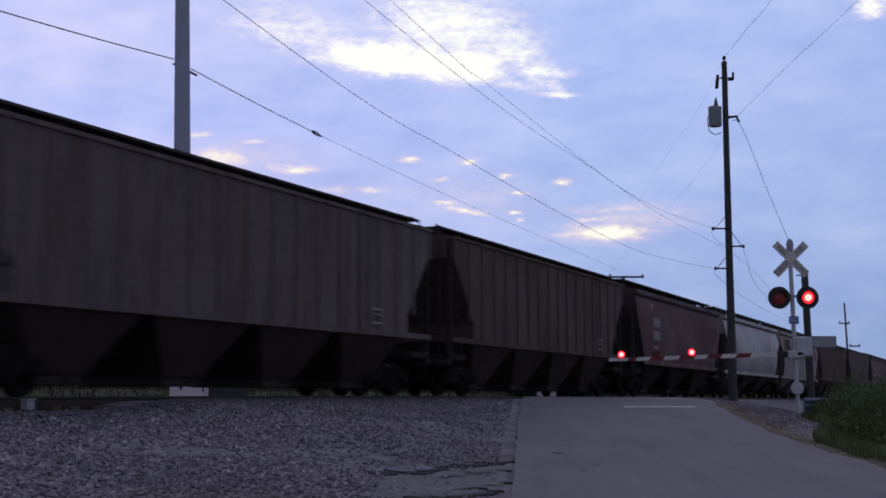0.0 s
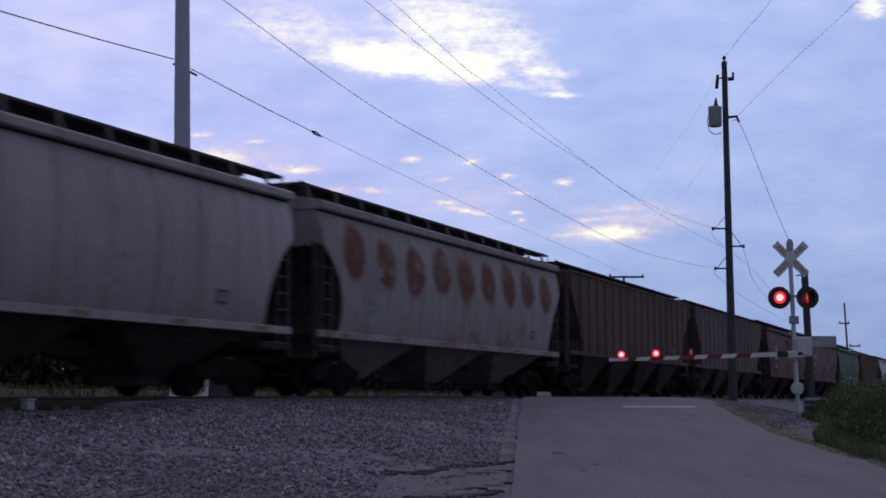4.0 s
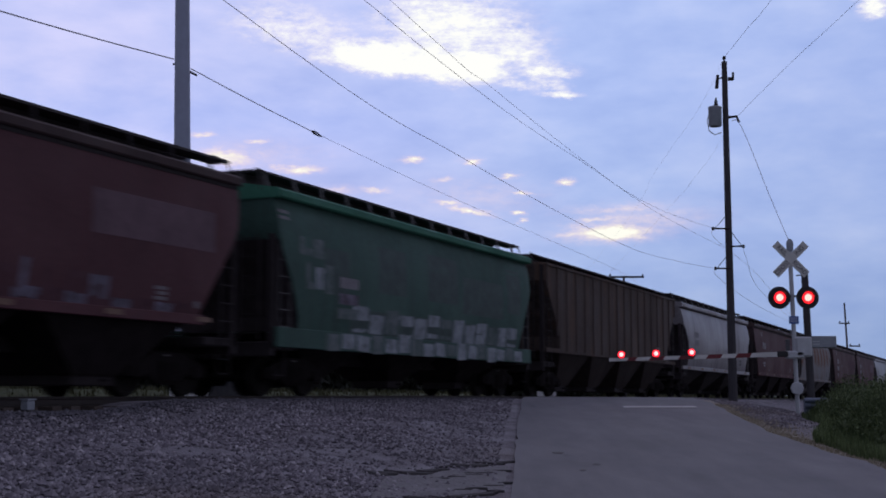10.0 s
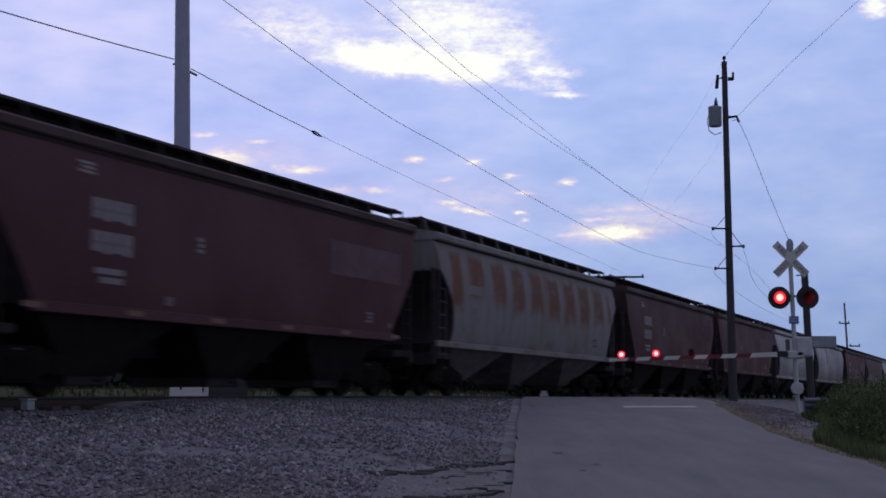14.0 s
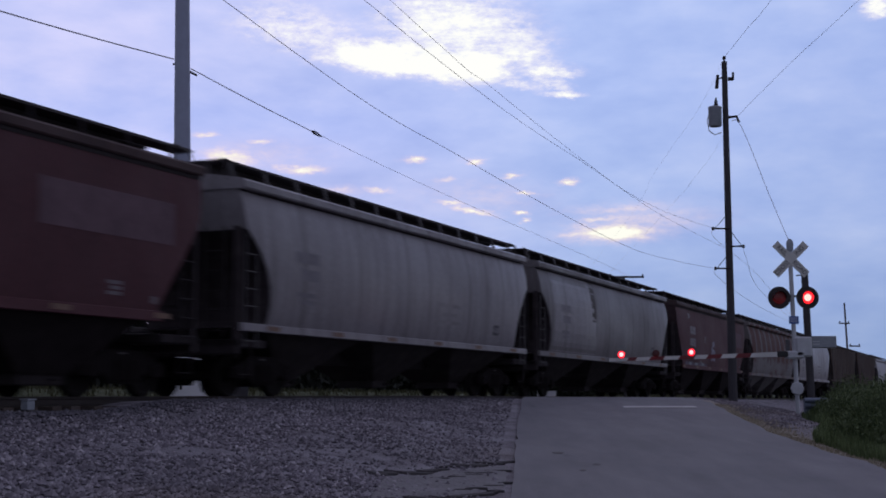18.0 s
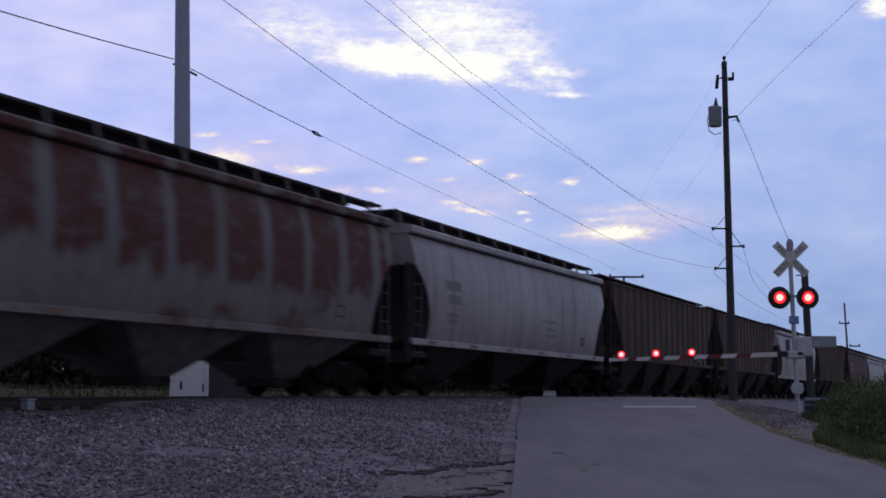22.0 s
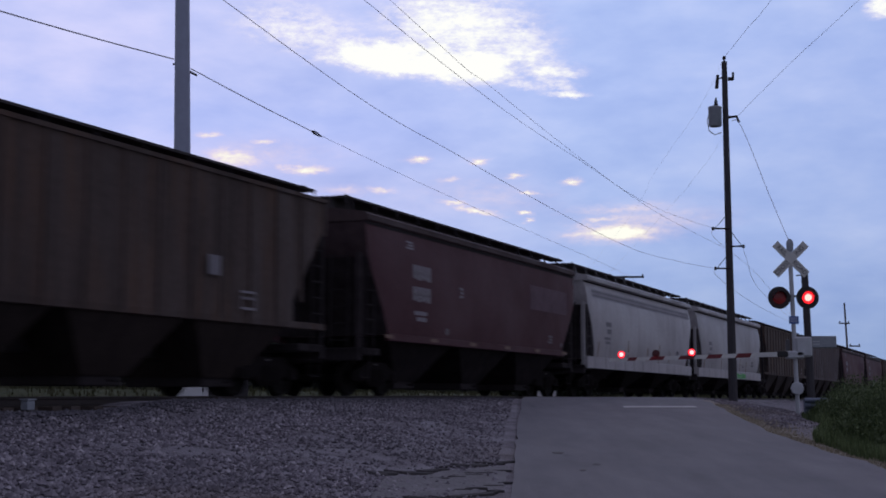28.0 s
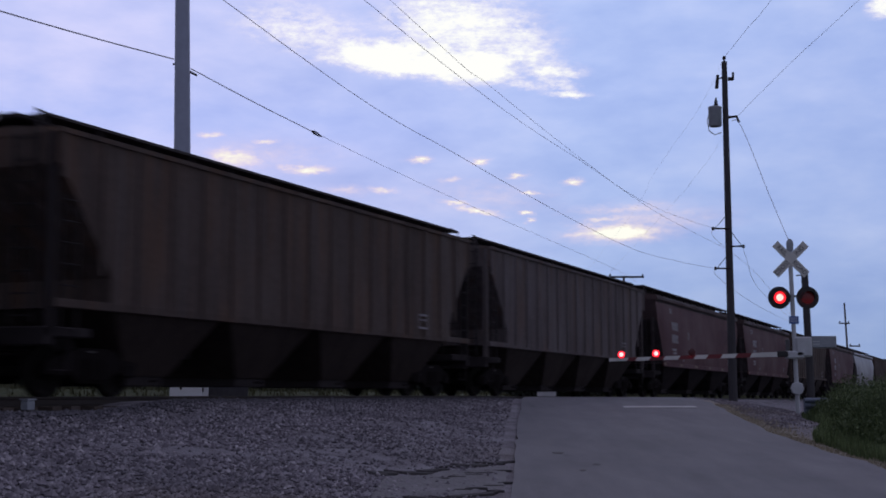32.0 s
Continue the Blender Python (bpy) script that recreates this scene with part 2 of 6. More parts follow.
M_LENS_OFF = plain("dark_red_lens", (0.30, 0.010, 0.014), 0.3)
M_GATE_LENS_OFF = plain("dark_gate_lens", (0.07, 0.006, 0.009), 0.35)
M_LAMP = glow("lit_red_lens", (1.0, 0.014, 0.024), 1.9)
M_LAMP_CORE = glow("lit_lamp_core", (1.0, 0.34, 0.30), 2.4)
M_GATE_LAMP = glow("lit_gate_lens", (1.0, 0.012, 0.030), 2.0)
M_GATE_CORE = glow("lit_gate_lamp_core", (1.0, 0.22, 0.22), 4.0)
M_RAIL = plain("rail_steel", (0.035, 0.027, 0.025), 0.6, 0.3)
M_TIE = plain("weathered_tie_wood", (0.07, 0.055, 0.045), 0.9, 0.0, 8, 0.4, 0.5, (0.6, 6, 6))
M_BEAM = plain("galvanised_beam", (0.15, 0.18, 0.24), 0.5, 0.3)
M_OLD_ASPHALT = plain("old_grey_asphalt", (0.20, 0.19, 0.20), 0.9, grain=15, spread=0.4, bump=0.5)
M_ALUMINIUM = plain("pale_aluminium_sheet", (0.92, 0.92, 0.95), 0.35, 0.15, 4.0, 0.04, 0.05)
M_GAP = plain("dark_crack_tone", (0.060, 0.054, 0.058), 0.9, grain=20)
M_CASE = plain("darkened_grey", (0.10, 0.10, 0.11), 0.7)
M_TAR = plain("tar_patch", (0.12, 0.113, 0.12), 0.85, grain=20)
M_WHITE_BOX = plain("white_cabinet_paint", (0.72, 0.72, 0.74), 0.5, spread=0.08)
M_ROAD_PAINT = plain("worn_white_road_paint", (0.62, 0.62, 0.62), 0.7, grain=20)


def ground_material():
    """Gravel by the track and the road, dry grass and field elsewhere."""
    s = Shade("gravel_and_field")
    vec = s.coords()
    sep = s.node("ShaderNodeSeparateXYZ")
    s.link(vec, sep.inputs["Vector"])
    q = s.math("ADD", s.math("MULTIPLY", s.math("SUBTRACT", sep.outputs["X"], TRACK.x), SIDE.x),
               s.math("MULTIPLY", s.math("SUBTRACT", sep.outputs["Y"], TRACK.y), SIDE.y))
    wob = s.math("MULTIPLY", s.math("SUBTRACT", s.noise(0.35, 4, vec), 0.5), 3.0)
    q = s.math("ADD", q, wob)
    far = s.math("MULTIPLY", s.math("SUBTRACT", -3.6, q), 1.2, True)
    east = s.math("MULTIPLY", s.math("SUBTRACT", sep.outputs["X"], s.math("ADD", 9.2, wob)), 1.5, True)
    east = s.math("MULTIPLY", east, s.math("MULTIPLY", s.math("SUBTRACT", q, 7.5), 0.8, True))
    mask = s.math("MAXIMUM", far, east)
    fine = s.noise(26.0, 7, vec)
    mid = s.noise(1.3, 5, vec)
    fine = s.math("ADD", s.math("MULTIPLY", fine, 0.5), s.math("MULTIPLY", s.noise(70.0, 4, vec), 0.5))
    stones = s.ramp(fine, (0.36, (0.075, 0.066, 0.078)), (0.52, (0.23, 0.21, 0.232)), (0.72, (0.41, 0.375, 0.405)))
    dust = s.mix(s.ramp(mid, (0.4, (0, 0, 0)), (0.66, (0.7, 0.7, 0.7))), stones, (0.44, 0.42, 0.46))
    grass = s.ramp(s.noise(3.0, 6, vec), (0.3, (0.03, 0.045, 0.012)), (0.7, (0.085, 0.095, 0.035)))
    # brown soil where the stones are thin, and a strip of dry straw along the road's edge
    soil = s.ramp(s.noise(0.30, 4, vec), (0.45, (0, 0, 0)), (0.62, (0.6, 0.6, 0.6)))
    soil = s.math("MULTIPLY", soil, s.math("MULTIPLY", s.math("SUBTRACT", q, 6.0), 0.5, True))
    dust = s.mix(soil, dust, (0.20, 0.165, 0.145))
    edge = s.math("ADD", 6.75, s.math("MULTIPLY", s.math("MAXIMUM", s.math("SUBTRACT", sep.outputs["Y"], 25.3), 0.0), 0.075))
    off = s.math("ABSOLUTE", s.math("SUBTRACT", s.math("ADD", sep.outputs["X"], s.math("MULTIPLY", wob, 0.12)), edge))
    straw = s.math("MULTIPLY", s.math("SUBTRACT", 0.42, off), 5.0, True)
    dust = s.mix(s.math("MULTIPLY", straw, 0.8), dust, s.mix(fine, (0.22, 0.185, 0.15), (0.46, 0.40, 0.32)))
    s.bump(fine, 0.8, 0.05)
    return s.done(s.mix(mask, dust, grass), 0.9)


def road_material():
    s = Shade("worn_asphalt")
    vec = s.coords()
    fine = s.noise(60.0, 6, vec)
    mid = s.noise(0.8, 5, s.coords((1.6, 0.35, 1)))
    col = s.ramp(s.math("ADD", s.math("MULTIPLY", fine, 0.55), s.math("MULTIPLY", mid, 0.45)),
                 (0.34, (0.153, 0.148, 0.161)), (0.5, (0.206, 0.200, 0.216)), (0.66, (0.268, 0.260, 0.278)))
    v = s.node("ShaderNodeTexVoronoi", Scale=0.55)
    v.feature = "DISTANCE_TO_EDGE"
    w = s.noise(1.5, 4, vec)
    wv = s.node("ShaderNodeVectorMath")
    wv.operation = "ADD"
    s.link(vec, wv.inputs[0])
    s.link(w, wv.inputs[1])
    s.link(wv.outputs["Vector"], v.inputs["Vector"])
    sep = s.node("ShaderNodeSeparateXYZ")
    s.link(vec, sep.inputs["Vector"])
    lane = s.noise(1.0, 4, s.coords((1.3, 0.05, 1)), 0.6)
    blot = s.noise(2.2, 6, s.coords((1.0, 0.5, 1)), 0.65)
    col = s.mix(1.0, col, s.ramp(lane, (0.36, (0.92, 0.92, 0.93)), (0.5, (0.99, 0.99, 1.0)), (0.64, (1.05, 1.045, 1.04))), "MULTIPLY")
    col = s.mix(1.0, col, s.ramp(blot, (0.25, (0.74, 0.74, 0.75)), (0.34, (0.97, 0.97, 0.98)), (0.7, (1.06, 1.05, 1.04))), "MULTIPLY")
    crack = s.ramp(v.outputs["Distance"], (0.0, (0.92, 0.92, 0.92)), (0.008, (1, 1, 1)))
    s.bump(fine, 0.35, 0.006)
    return s.done(s.mix(1.0, col, crack, "MULTIPLY"), 0.85)


def stone_material():
    s = Shade("crushed_limestone")
    geo = s.node("ShaderNodeNewGeometry")
    col = s.ramp(geo.outputs["Random Per Island"], (0.0, (0.115, 0.102, 0.122)), (0.4, (0.235, 0.210, 0.240)),
                 (0.75, (0.36, 0.33, 0.365)), (0.93, (0.46, 0.42, 0.45)), (1.0, (0.62, 0.58, 0.61)))
    vec = s.coords()
    n = s.noise(40, 4, vec)
    col = s.mix(1.0, col, s.ramp(n, (0.3, (0.75, 0.75, 0.75)), (0.7, (1.1, 1.1, 1.1))), "MULTIPLY")
    sep = s.node("ShaderNodeSeparateXYZ")
    s.link(vec, sep.inputs["Vector"])
    q = s.math("ADD", s.math("MULTIPLY", s.math("SUBTRACT", sep.outputs["X"], TRACK.x), SIDE.x),
               s.math("MULTIPLY", s.math("SUBTRACT", sep.outputs["Y"], TRACK.y), SIDE.y))
    # brake dust and oil on the ballast beside the rail, patches of old dirt elsewhere
    dusty = s.math("MULTIPLY", s.math("SUBTRACT", s.math("ADD", 2.35, s.math("MULTIPLY", s.noise(0.8, 3, vec), 0.9)), q), 1.3, True)
    dirt = s.ramp(s.noise(0.35, 4, vec), (0.42, (0, 0, 0)), (0.62, (0.35, 0.35, 0.35)))
    grime = s.math("MAXIMUM", s.math("MULTIPLY", dusty, 0.78), dirt)
    soil = s.ramp(s.noise(0.30, 4, vec), (0.45, (0, 0, 0)), (0.62, (0.7, 0.7, 0.7)))
    soil = s.math("MULTIPLY", soil, s.math("MULTIPLY", s.math("SUBTRACT", q, 6.0), 0.5, True))
    col = s.mix(soil, col, (0.17, 0.14, 0.125))
    return s.done(s.mix(grime, col, (0.075, 0.073, 0.088)), 0.9)


def leaf_material(name, lo, hi):
    s = Shade(name)
    geo = s.node("ShaderNodeNewGeometry")
    col = s.ramp(geo.outputs["Random Per Island"], (0.0, lo), (1.0, hi))
    return s.done(col, 0.7)


M_GROUND = ground_material()
M_ROAD = road_material()
M_STONE = stone_material()
M_WEED = leaf_material("green_weed_leaves", (0.050, 0.080, 0.030), (0.150, 0.200, 0.075))
M_VERGE = leaf_material("fresh_grass_blades", (0.085, 0.125, 0.045), (0.19, 0.25, 0.10))
M_DRY = leaf_material("dry_grass_blades", (0.24, 0.21, 0.15), (0.48, 0.42, 0.30))
M_THICKET = leaf_material("dark_brush_leaves", (0.011, 0.014, 0.009), (0.024, 0.029, 0.016))
M_CROP = leaf_material("field_grass_blades", (0.055, 0.058, 0.022), (0.085, 0.085, 0.036))


# ---- mesh tools ----
class Mesh:
    """Collects vertices and faces of one part."""

    def __init__(self):
        self.v, self.f = [], []

    def quad_box(self, lo, hi):
        x0, y0, z0 = lo
        x1, y1, z1 = hi
        return self.hexa([(x0, y0, z0), (x1, y0, z0), (x1, y1, z0), (x0, y1, z0), (x0, y0, z1), (x1, y0, z1), (x1, y1, z1), (x0, y1, z1)])

    def hexa(self, pts):
        n = len(self.v)
        self.v += [tuple(p) for p in pts]
        self.f += [tuple(n + i for i in q) for q in ((3, 2, 1, 0), (4, 5, 6, 7), (0, 1, 5, 4), (1, 2, 6, 5), (2, 3, 7, 6), (3, 0, 4, 7))]
        return self

    def box(self, cx, cy, cz, sx, sy, sz, bevel=0.0):
        """A box, with its upright and top edges cut by bevel."""
        if not bevel:
            return self.quad_box((cx - sx / 2, cy - sy / 2, cz - sz / 2), (cx + sx / 2, cy + sy / 2, cz + sz / 2))
        b = bevel
        rings = []
        for z, k in ((cz - sz / 2, b), (cz - sz / 2 + b, 0), (cz + sz / 2 - b, 0), (cz + sz / 2, b)):
            hx, hy = sx / 2 - k, sy / 2 - k
            rings.append([(cx - hx + b, cy - hy, z), (cx + hx - b, cy - hy, z), (cx + hx, cy - hy + b, z), (cx + hx, cy + hy - b, z),
                          (cx + hx - b, cy + hy, z), (cx - hx + b, cy + hy, z), (cx - hx, cy + hy - b, z), (cx - hx, cy - hy + b, z)])
        return self.loft(rings)

    def loft(self, rings, caps=True, closed=True):
        n, k = len(self.v), len(rings[0])
        for r in rings:
            self.v += [tuple(p) for p in r]
        for i in range(len(rings) - 1):
            for j in range(k if closed else k - 1):
                a, b = n + i * k + j, n + i * k + (j + 1) % k
                self.f.append((a, b, b + k, a + k))
        if caps and closed:
            self.f.append(tuple(n + j for j in reversed(range(k))))
            self.f.append(tuple(n + (len(rings) - 1) * k + j for j in range(k)))
        return self

    def tube(self, points, radii, sides=10):
        """A round bar through points; radii: one number or one for each point."""
        pts = [Vector(p) for p in points]
        if isinstance(radii, (int, float)):
            radii = [radii] * len(pts)
        rings = []
        for i, p in enumerate(pts):
            d = (pts[min(i + 1, len(pts) - 1)] - pts[max(i - 1, 0)]).normalized()
            u = d.cross(Vector((0, 0, 1)) if abs(d.z) < 0.9 else Vector((1, 0, 0))).normalized()
            w = d.cross(u)
            rings.append([p + (u * math.cos(a) + w * math.sin(a)) * radii[i] for a in (2 * math.pi * j / sides for j in range(sides))])
        return self.loft(rings)

    def lathe(self, profile, at, axis, sides=20):
        """Turns (along, radius) pairs round an axis through at."""
        d = Vector(axis).normalized()
        u = d.cross(Vector((0, 0, 1)) if abs(d.z) < 0.9 else Vector((1, 0, 0))).normalized()
        w = d.cross(u)
        rings = [[Vector(at) + d * a + (u * math.cos(t) + w * math.sin(t)) * r for t in (2 * math.pi * j / sides for j in range(sides))] for a, r in profile]
        return self.loft(rings)

    def poly(self, pts):
        n = len(self.v)
        self.v += [tuple(p) for p in pts]
        self.f.append(tuple(range(n, n + len(pts))))
        return self

    def slab(self, outline, axis, lo, hi):
        """A flat shape of some thickness: outline as pairs in the two other axes."""
        def put(a, b, c):
            return {"x": (c, a, b), "y": (a, c, b), "z": (a, b, c)}[axis]
        return self.loft([[put(a, b, lo) for a, b in outline], [put(a, b, hi) for a, b in outline]])

    def data(self, name, materials, smooth=False):
        me = bpy.data.meshes.new(name)
        me.from_pydata(self.v, [], self.f)
        for m in materials if isinstance(materials, (list, tuple)) else [materials]:
            me.materials.append(m)
        bm = bmesh.new()
        bm.from_mesh(me)
        bmesh.ops.recalc_face_normals(bm, faces=bm.faces)
        bm.to_mesh(me)
        bm.free()
        if smooth:
            me.shade_smooth()
            me.set_sharp_from_angle(angle=radians(35))
        return me


def part(name, mesh, material, parent, label="", at=None, smooth=False):
    """Links a mesh as one object under a thing or a part."""
    me = mesh if isinstance(mesh, bpy.types.Mesh) else mesh.data(name, material, smooth)
    ob = new(name, me)
    ob.parent = parent
    if at is not None:
        ob.location = at
    return tagged(ob, label)


def thing(name, label, category, group="", at=(0, 0, 0), turn=0.0):
    ob = new(name)
    ob.location, ob.rotation_euler = at, (0, 0, turn)
    return tagged(ob, label, category, group)


def setting(name, mesh, material, label, category="", smooth=False):
    ob = new(name, mesh.data(name, material, smooth))
    return tagged(ob, label, category or name, kind="structure")


def smoothstep(a, b, x):
    t = min(1.0, max(0.0, (x - a) / (b - a)))
    return t * t * (3 - 2 * t)


# ---- sky backdrop: a far arc of dusk clouds ahead of the camera ----
# cloud breaks: azimuth and elevation in degrees from the camera, half widths across, above and below, brightness, slope
BREAKS_HIGH = [(-2.6, 14.45, 2.5, 1.0, 0.5, 1.25, -0.08), (-0.6, 14.38, 2.4, 1.15, 0.62, 1.2, -0.16), (1.4, 14.25, 1.75, 1.0, 0.62, 1.25, -0.08), (-4.1, 14.8, 1.7, 0.8, 0.55, 0.95, 0.0),
               (0.6, 16.0, 3.6, 1.6, 1.1, 0.78, -0.1), (3.0, 15.2, 1.9, 1.4, 0.9, 0.68, -0.2), (4.6, 14.1, 1.5, 0.42, 0.30, 0.78, -0.05), (5.3, 13.05, 0.9, 0.2, 0.16, 0.78, -0.05), (4.9, 13.55, 1.1, 0.4, 0.3, 0.55, -0.3),
               (-6.6, 15.8, 3.2, 1.3, 1.0, 0.5, -0.1), (3.4, 13.5, 1.2, 0.3, 0.2, 0.5, -0.2), (18.9, 16.1, 0.7, 0.6, 0.5, 0.8, 0.0)]
BREAKS_LOW = [(7.5, 7.0, 1.65, 0.38, 0.30, 1.4, 0.02), (6.9, 7.6, 1.0, 0.14, 0.10, 0.75, 0.03), (8.9, 7.5, 3.0, 0.7, 0.5, 0.42, 0.02), (5.7, 6.95, 0.8, 0.18, 0.16, 0.62, 0.0), (0.35, 8.38, 0.75, 0.10, 0.09, 0.9, -0.1),
              (1.35, 8.02, 0.95, 0.14, 0.11, 0.95, -0.16), (3.42, 7.92, 0.24, 0.10, 0.10, 1.0, 0.0), (3.55, 7.55, 0.18, 0.08, 0.08, 0.95, 0.0), (8.0, 8.0, 2.6, 0.3, 0.2, 0.45, 0.03)]
BREAKS_MID = [(-9.49, 10.25, 1.15, 0.30, 0.35, 1.0, -0.1), (-8.2, 10.98, 0.5, 0.11, 0.11, 0.85, 0.0), (-10.5, 11.22, 0.45, 0.11, 0.10, 0.7, 0.0), (-6.4, 9.78, 0.85, 0.20, 0.15, 0.95, 0.0), (-7.2, 9.85, 0.6, 0.15, 0.12, 0.6, 0.0),
              (-1.35, 10.28, 0.42, 0.14, 0.13, 1.05, 0.0), (1.34, 10.18, 0.34, 0.13, 0.13, 1.1, 0.0), (3.05, 9.54, 0.5, 0.12, 0.13, 0.85, 0.1), (3.68, 8.8, 0.36, 0.10, 0.10, 0.95, 0.0),
              (5.5, 9.26, 0.42, 0.13, 0.12, 1.1, 0.0), (-2.9, 8.95, 0.6, 0.13, 0.13, 0.62, 0.0), (0.2, 9.4, 0.5, 0.15, 0.15, 0.45, 0.0), (-8.3, 10.4, 3.4, 0.8, 0.7, 0.30, 0.0), (1.9, 8.6, 3.6, 0.9, 0.7, 0.24, -0.05), (-4.6, 8.9, 0.9, 0.2, 0.2, 0.45, 0.0)]


def sky_material():
    s = Shade("dusk_clouds")
    tc = s.node("ShaderNodeTexCoord")
    sep = s.node("ShaderNodeSeparateXYZ")
    s.link(tc.outputs["Object"], sep.inputs["Vector"])
    az = s.math("MULTIPLY", s.math("ARCTAN2", sep.outputs["X"], sep.outputs["Y"]), 57.2958)
    el = s.math("MULTIPLY", s.math("ARCTAN2", sep.outputs["Z"], 2000.0), 57.2958)
    com = s.node("ShaderNodeCombineXYZ")
    s.link(az, com.inputs["X"])
    s.link(s.math("MULTIPLY", el, 2.4), com.inputs["Y"])
    vec = com.outputs["Vector"]
    n1 = s.noise(0.95, 9, vec, 0.64)
    n2 = s.noise(0.10, 4, vec, 0.5)
    n3 = s.noise(0.32, 5, vec, 0.55)
    base = s.ramp(s.math("DIVIDE", el, 22.0), (0.0, (0.30, 0.41, 0.66)), (0.14, (0.33, 0.445, 0.73)), (0.32, (0.395, 0.515, 0.85)), (0.6, (0.41, 0.53, 0.905)), (0.95, (0.47, 0.59, 0.95)))
    left = s.math("MULTIPLY", s.math("SUBTRACT", 6.0, az), 0.05, True)
    base = s.mix(s.math("MULTIPLY", left, 0.6), base, (0.575, 0.59, 0.95))
    low = s.math("MULTIPLY", s.math("SUBTRACT", 12.0, el), 0.12, True)
    base = s.mix(s.math("MULTIPLY", s.math("MULTIPLY", low, left), 0.5), base, (0.62, 0.50, 0.82))
    drop = s.math("MULTIPLY", s.math("SUBTRACT", s.math("ADD", el, s.math("MULTIPLY", n3, 2.4)), 12.7), 0.6)
    band = s.math("POWER", 2.718, s.math("MULTIPLY", s.math("MULTIPLY", drop, drop), -1.0))
    band = s.math("MULTIPLY", band, s.math("MULTIPLY", s.math("SUBTRACT", 3.0, az), 0.12, True))
    base = s.mix(s.math("MULTIPLY", band, 0.6), base, (0.40, 0.50, 0.93))
    veil = s.ramp(s.math("ADD", s.math("MULTIPLY", n3, 0.45), s.math("MULTIPLY", n2, 0.55)), (0.34, (0.82, 0.86, 0.94)), (0.5, (0.99, 0.99, 1.0)), (0.68, (1.22, 1.14, 1.05)))
    base = s.mix(1.0, base, veil, "MULTIPLY")
    off2 = s.node("ShaderNodeVectorMath")
    off2.operation = "ADD"
    s.link(vec, off2.inputs[0])
    off2.inputs[1].default_value = (31.0, 17.0, 5.0)
    base = s.mix(1.0, base, (1.08, 1.045, 1.015), "MULTIPLY")
    right = s.math("MULTIPLY", s.math("SUBTRACT", az, 5.0), 0.08, True)
    base = s.mix(s.math("MULTIPLY", right, 0.9), base, s.mix(1.0, base, (0.86, 0.88, 0.92), "MULTIPLY"))
    wa_ = s.math("ADD", s.math("MULTIPLY", s.math("SUBTRACT", s.noise(0.7, 3, vec, 0.5), 0.5), 1.0), s.math("MULTIPLY", s.math("SUBTRACT", s.noise(2.6, 5, vec, 0.6), 0.5), 0.5))
    we_ = s.math("ADD", s.math("MULTIPLY", s.math("SUBTRACT", s.noise(0.7, 3, off2.outputs["Vector"], 0.5), 0.5), 0.4), s.math("MULTIPLY", s.math("SUBTRACT", s.noise(2.6, 5, off2.outputs["Vector"], 0.6), 0.5), 0.35))
    az2, el2 = s.math("ADD", az, wa_), s.math("ADD", el, we_)

    def brightness(breaks, crisp):
        total = None
        for a, e, wa, up, low_, amp, slope in breaks:
            side = s.math("SUBTRACT", az2, a)
            da = s.math("MULTIPLY", side, 1 / wa)
            off = s.math("SUBTRACT", s.math("SUBTRACT", el2, e), s.math("MULTIPLY", side, slope))
            de = s.math("MAXIMUM", s.math("MULTIPLY", off, 1 / up), s.math("MULTIPLY", off, -1 / low_))
            r2 = s.math("ADD", s.math("MULTIPLY", da, da), s.math("MULTIPLY", de, de))
            g = s.math("MULTIPLY", s.math("POWER", 2.718, s.math("MULTIPLY", s.math("POWER", r2, crisp), -1.0)), amp)
            total = g if total is None else s.math("MAXIMUM", total, g)
        return total

    wisps = s.noise(0.55, 6, vec, 0.6)
    torn = s.noise(1.5, 9, vec, 0.68)
    tear = s.math("ADD", s.math("MULTIPLY", s.math("SUBTRACT", wisps, 0.5), 1.0), s.math("MULTIPLY", s.math("SUBTRACT", torn, 0.5), 1.6))
    high = brightness(BREAKS_HIGH, 1.2)
    high = s.math("ADD", high, s.math("MULTIPLY", tear, s.math("MULTIPLY", high, 2.0, True)))
    white = s.ramp(high, (0.1, (0.68, 0.66, 0.95)), (0.4, (0.92, 0.86, 0.95)), (0.75, (1.0, 1.0, 0.97)))
    col = s.mix(s.ramp(high, (0.06, (0, 0, 0)), (0.40, (0.48, 0.48, 0.48)), (0.85, (1, 1, 1))), base, white)
    small = brightness(BREAKS_LOW + BREAKS_MID, 0.8)
    fray = s.math("ADD", s.math("MULTIPLY", s.math("SUBTRACT", n1, 0.5), 0.9), s.math("MULTIPLY", s.math("SUBTRACT", torn, 0.5), 0.9))
    small = s.math("ADD", small, s.math("MULTIPLY", fray, s.math("MULTIPLY", small, 2.0, True)))
    warm = s.ramp(small, (0.05, (0.72, 0.62, 0.86)), (0.4, (0.98, 0.76, 0.78)), (0.75, (1.0, 0.90, 0.78)), (1.05, (1.0, 1.0, 0.90)))
    col = s.mix(s.ramp(small, (0.03, (0, 0, 0)), (0.40, (0.40, 0.40, 0.40)), (0.95, (1, 1, 1))), col, warm)
    em = s.node("ShaderNodeEmission", Strength=1.0)
    s.link(col, em.inputs["Color"])
    s.link(em.outputs["Emission"], s.tree.nodes["Material Output"].inputs["Surface"])
    s.mat.cycles.emission_sampling = "NONE"
    return s.mat


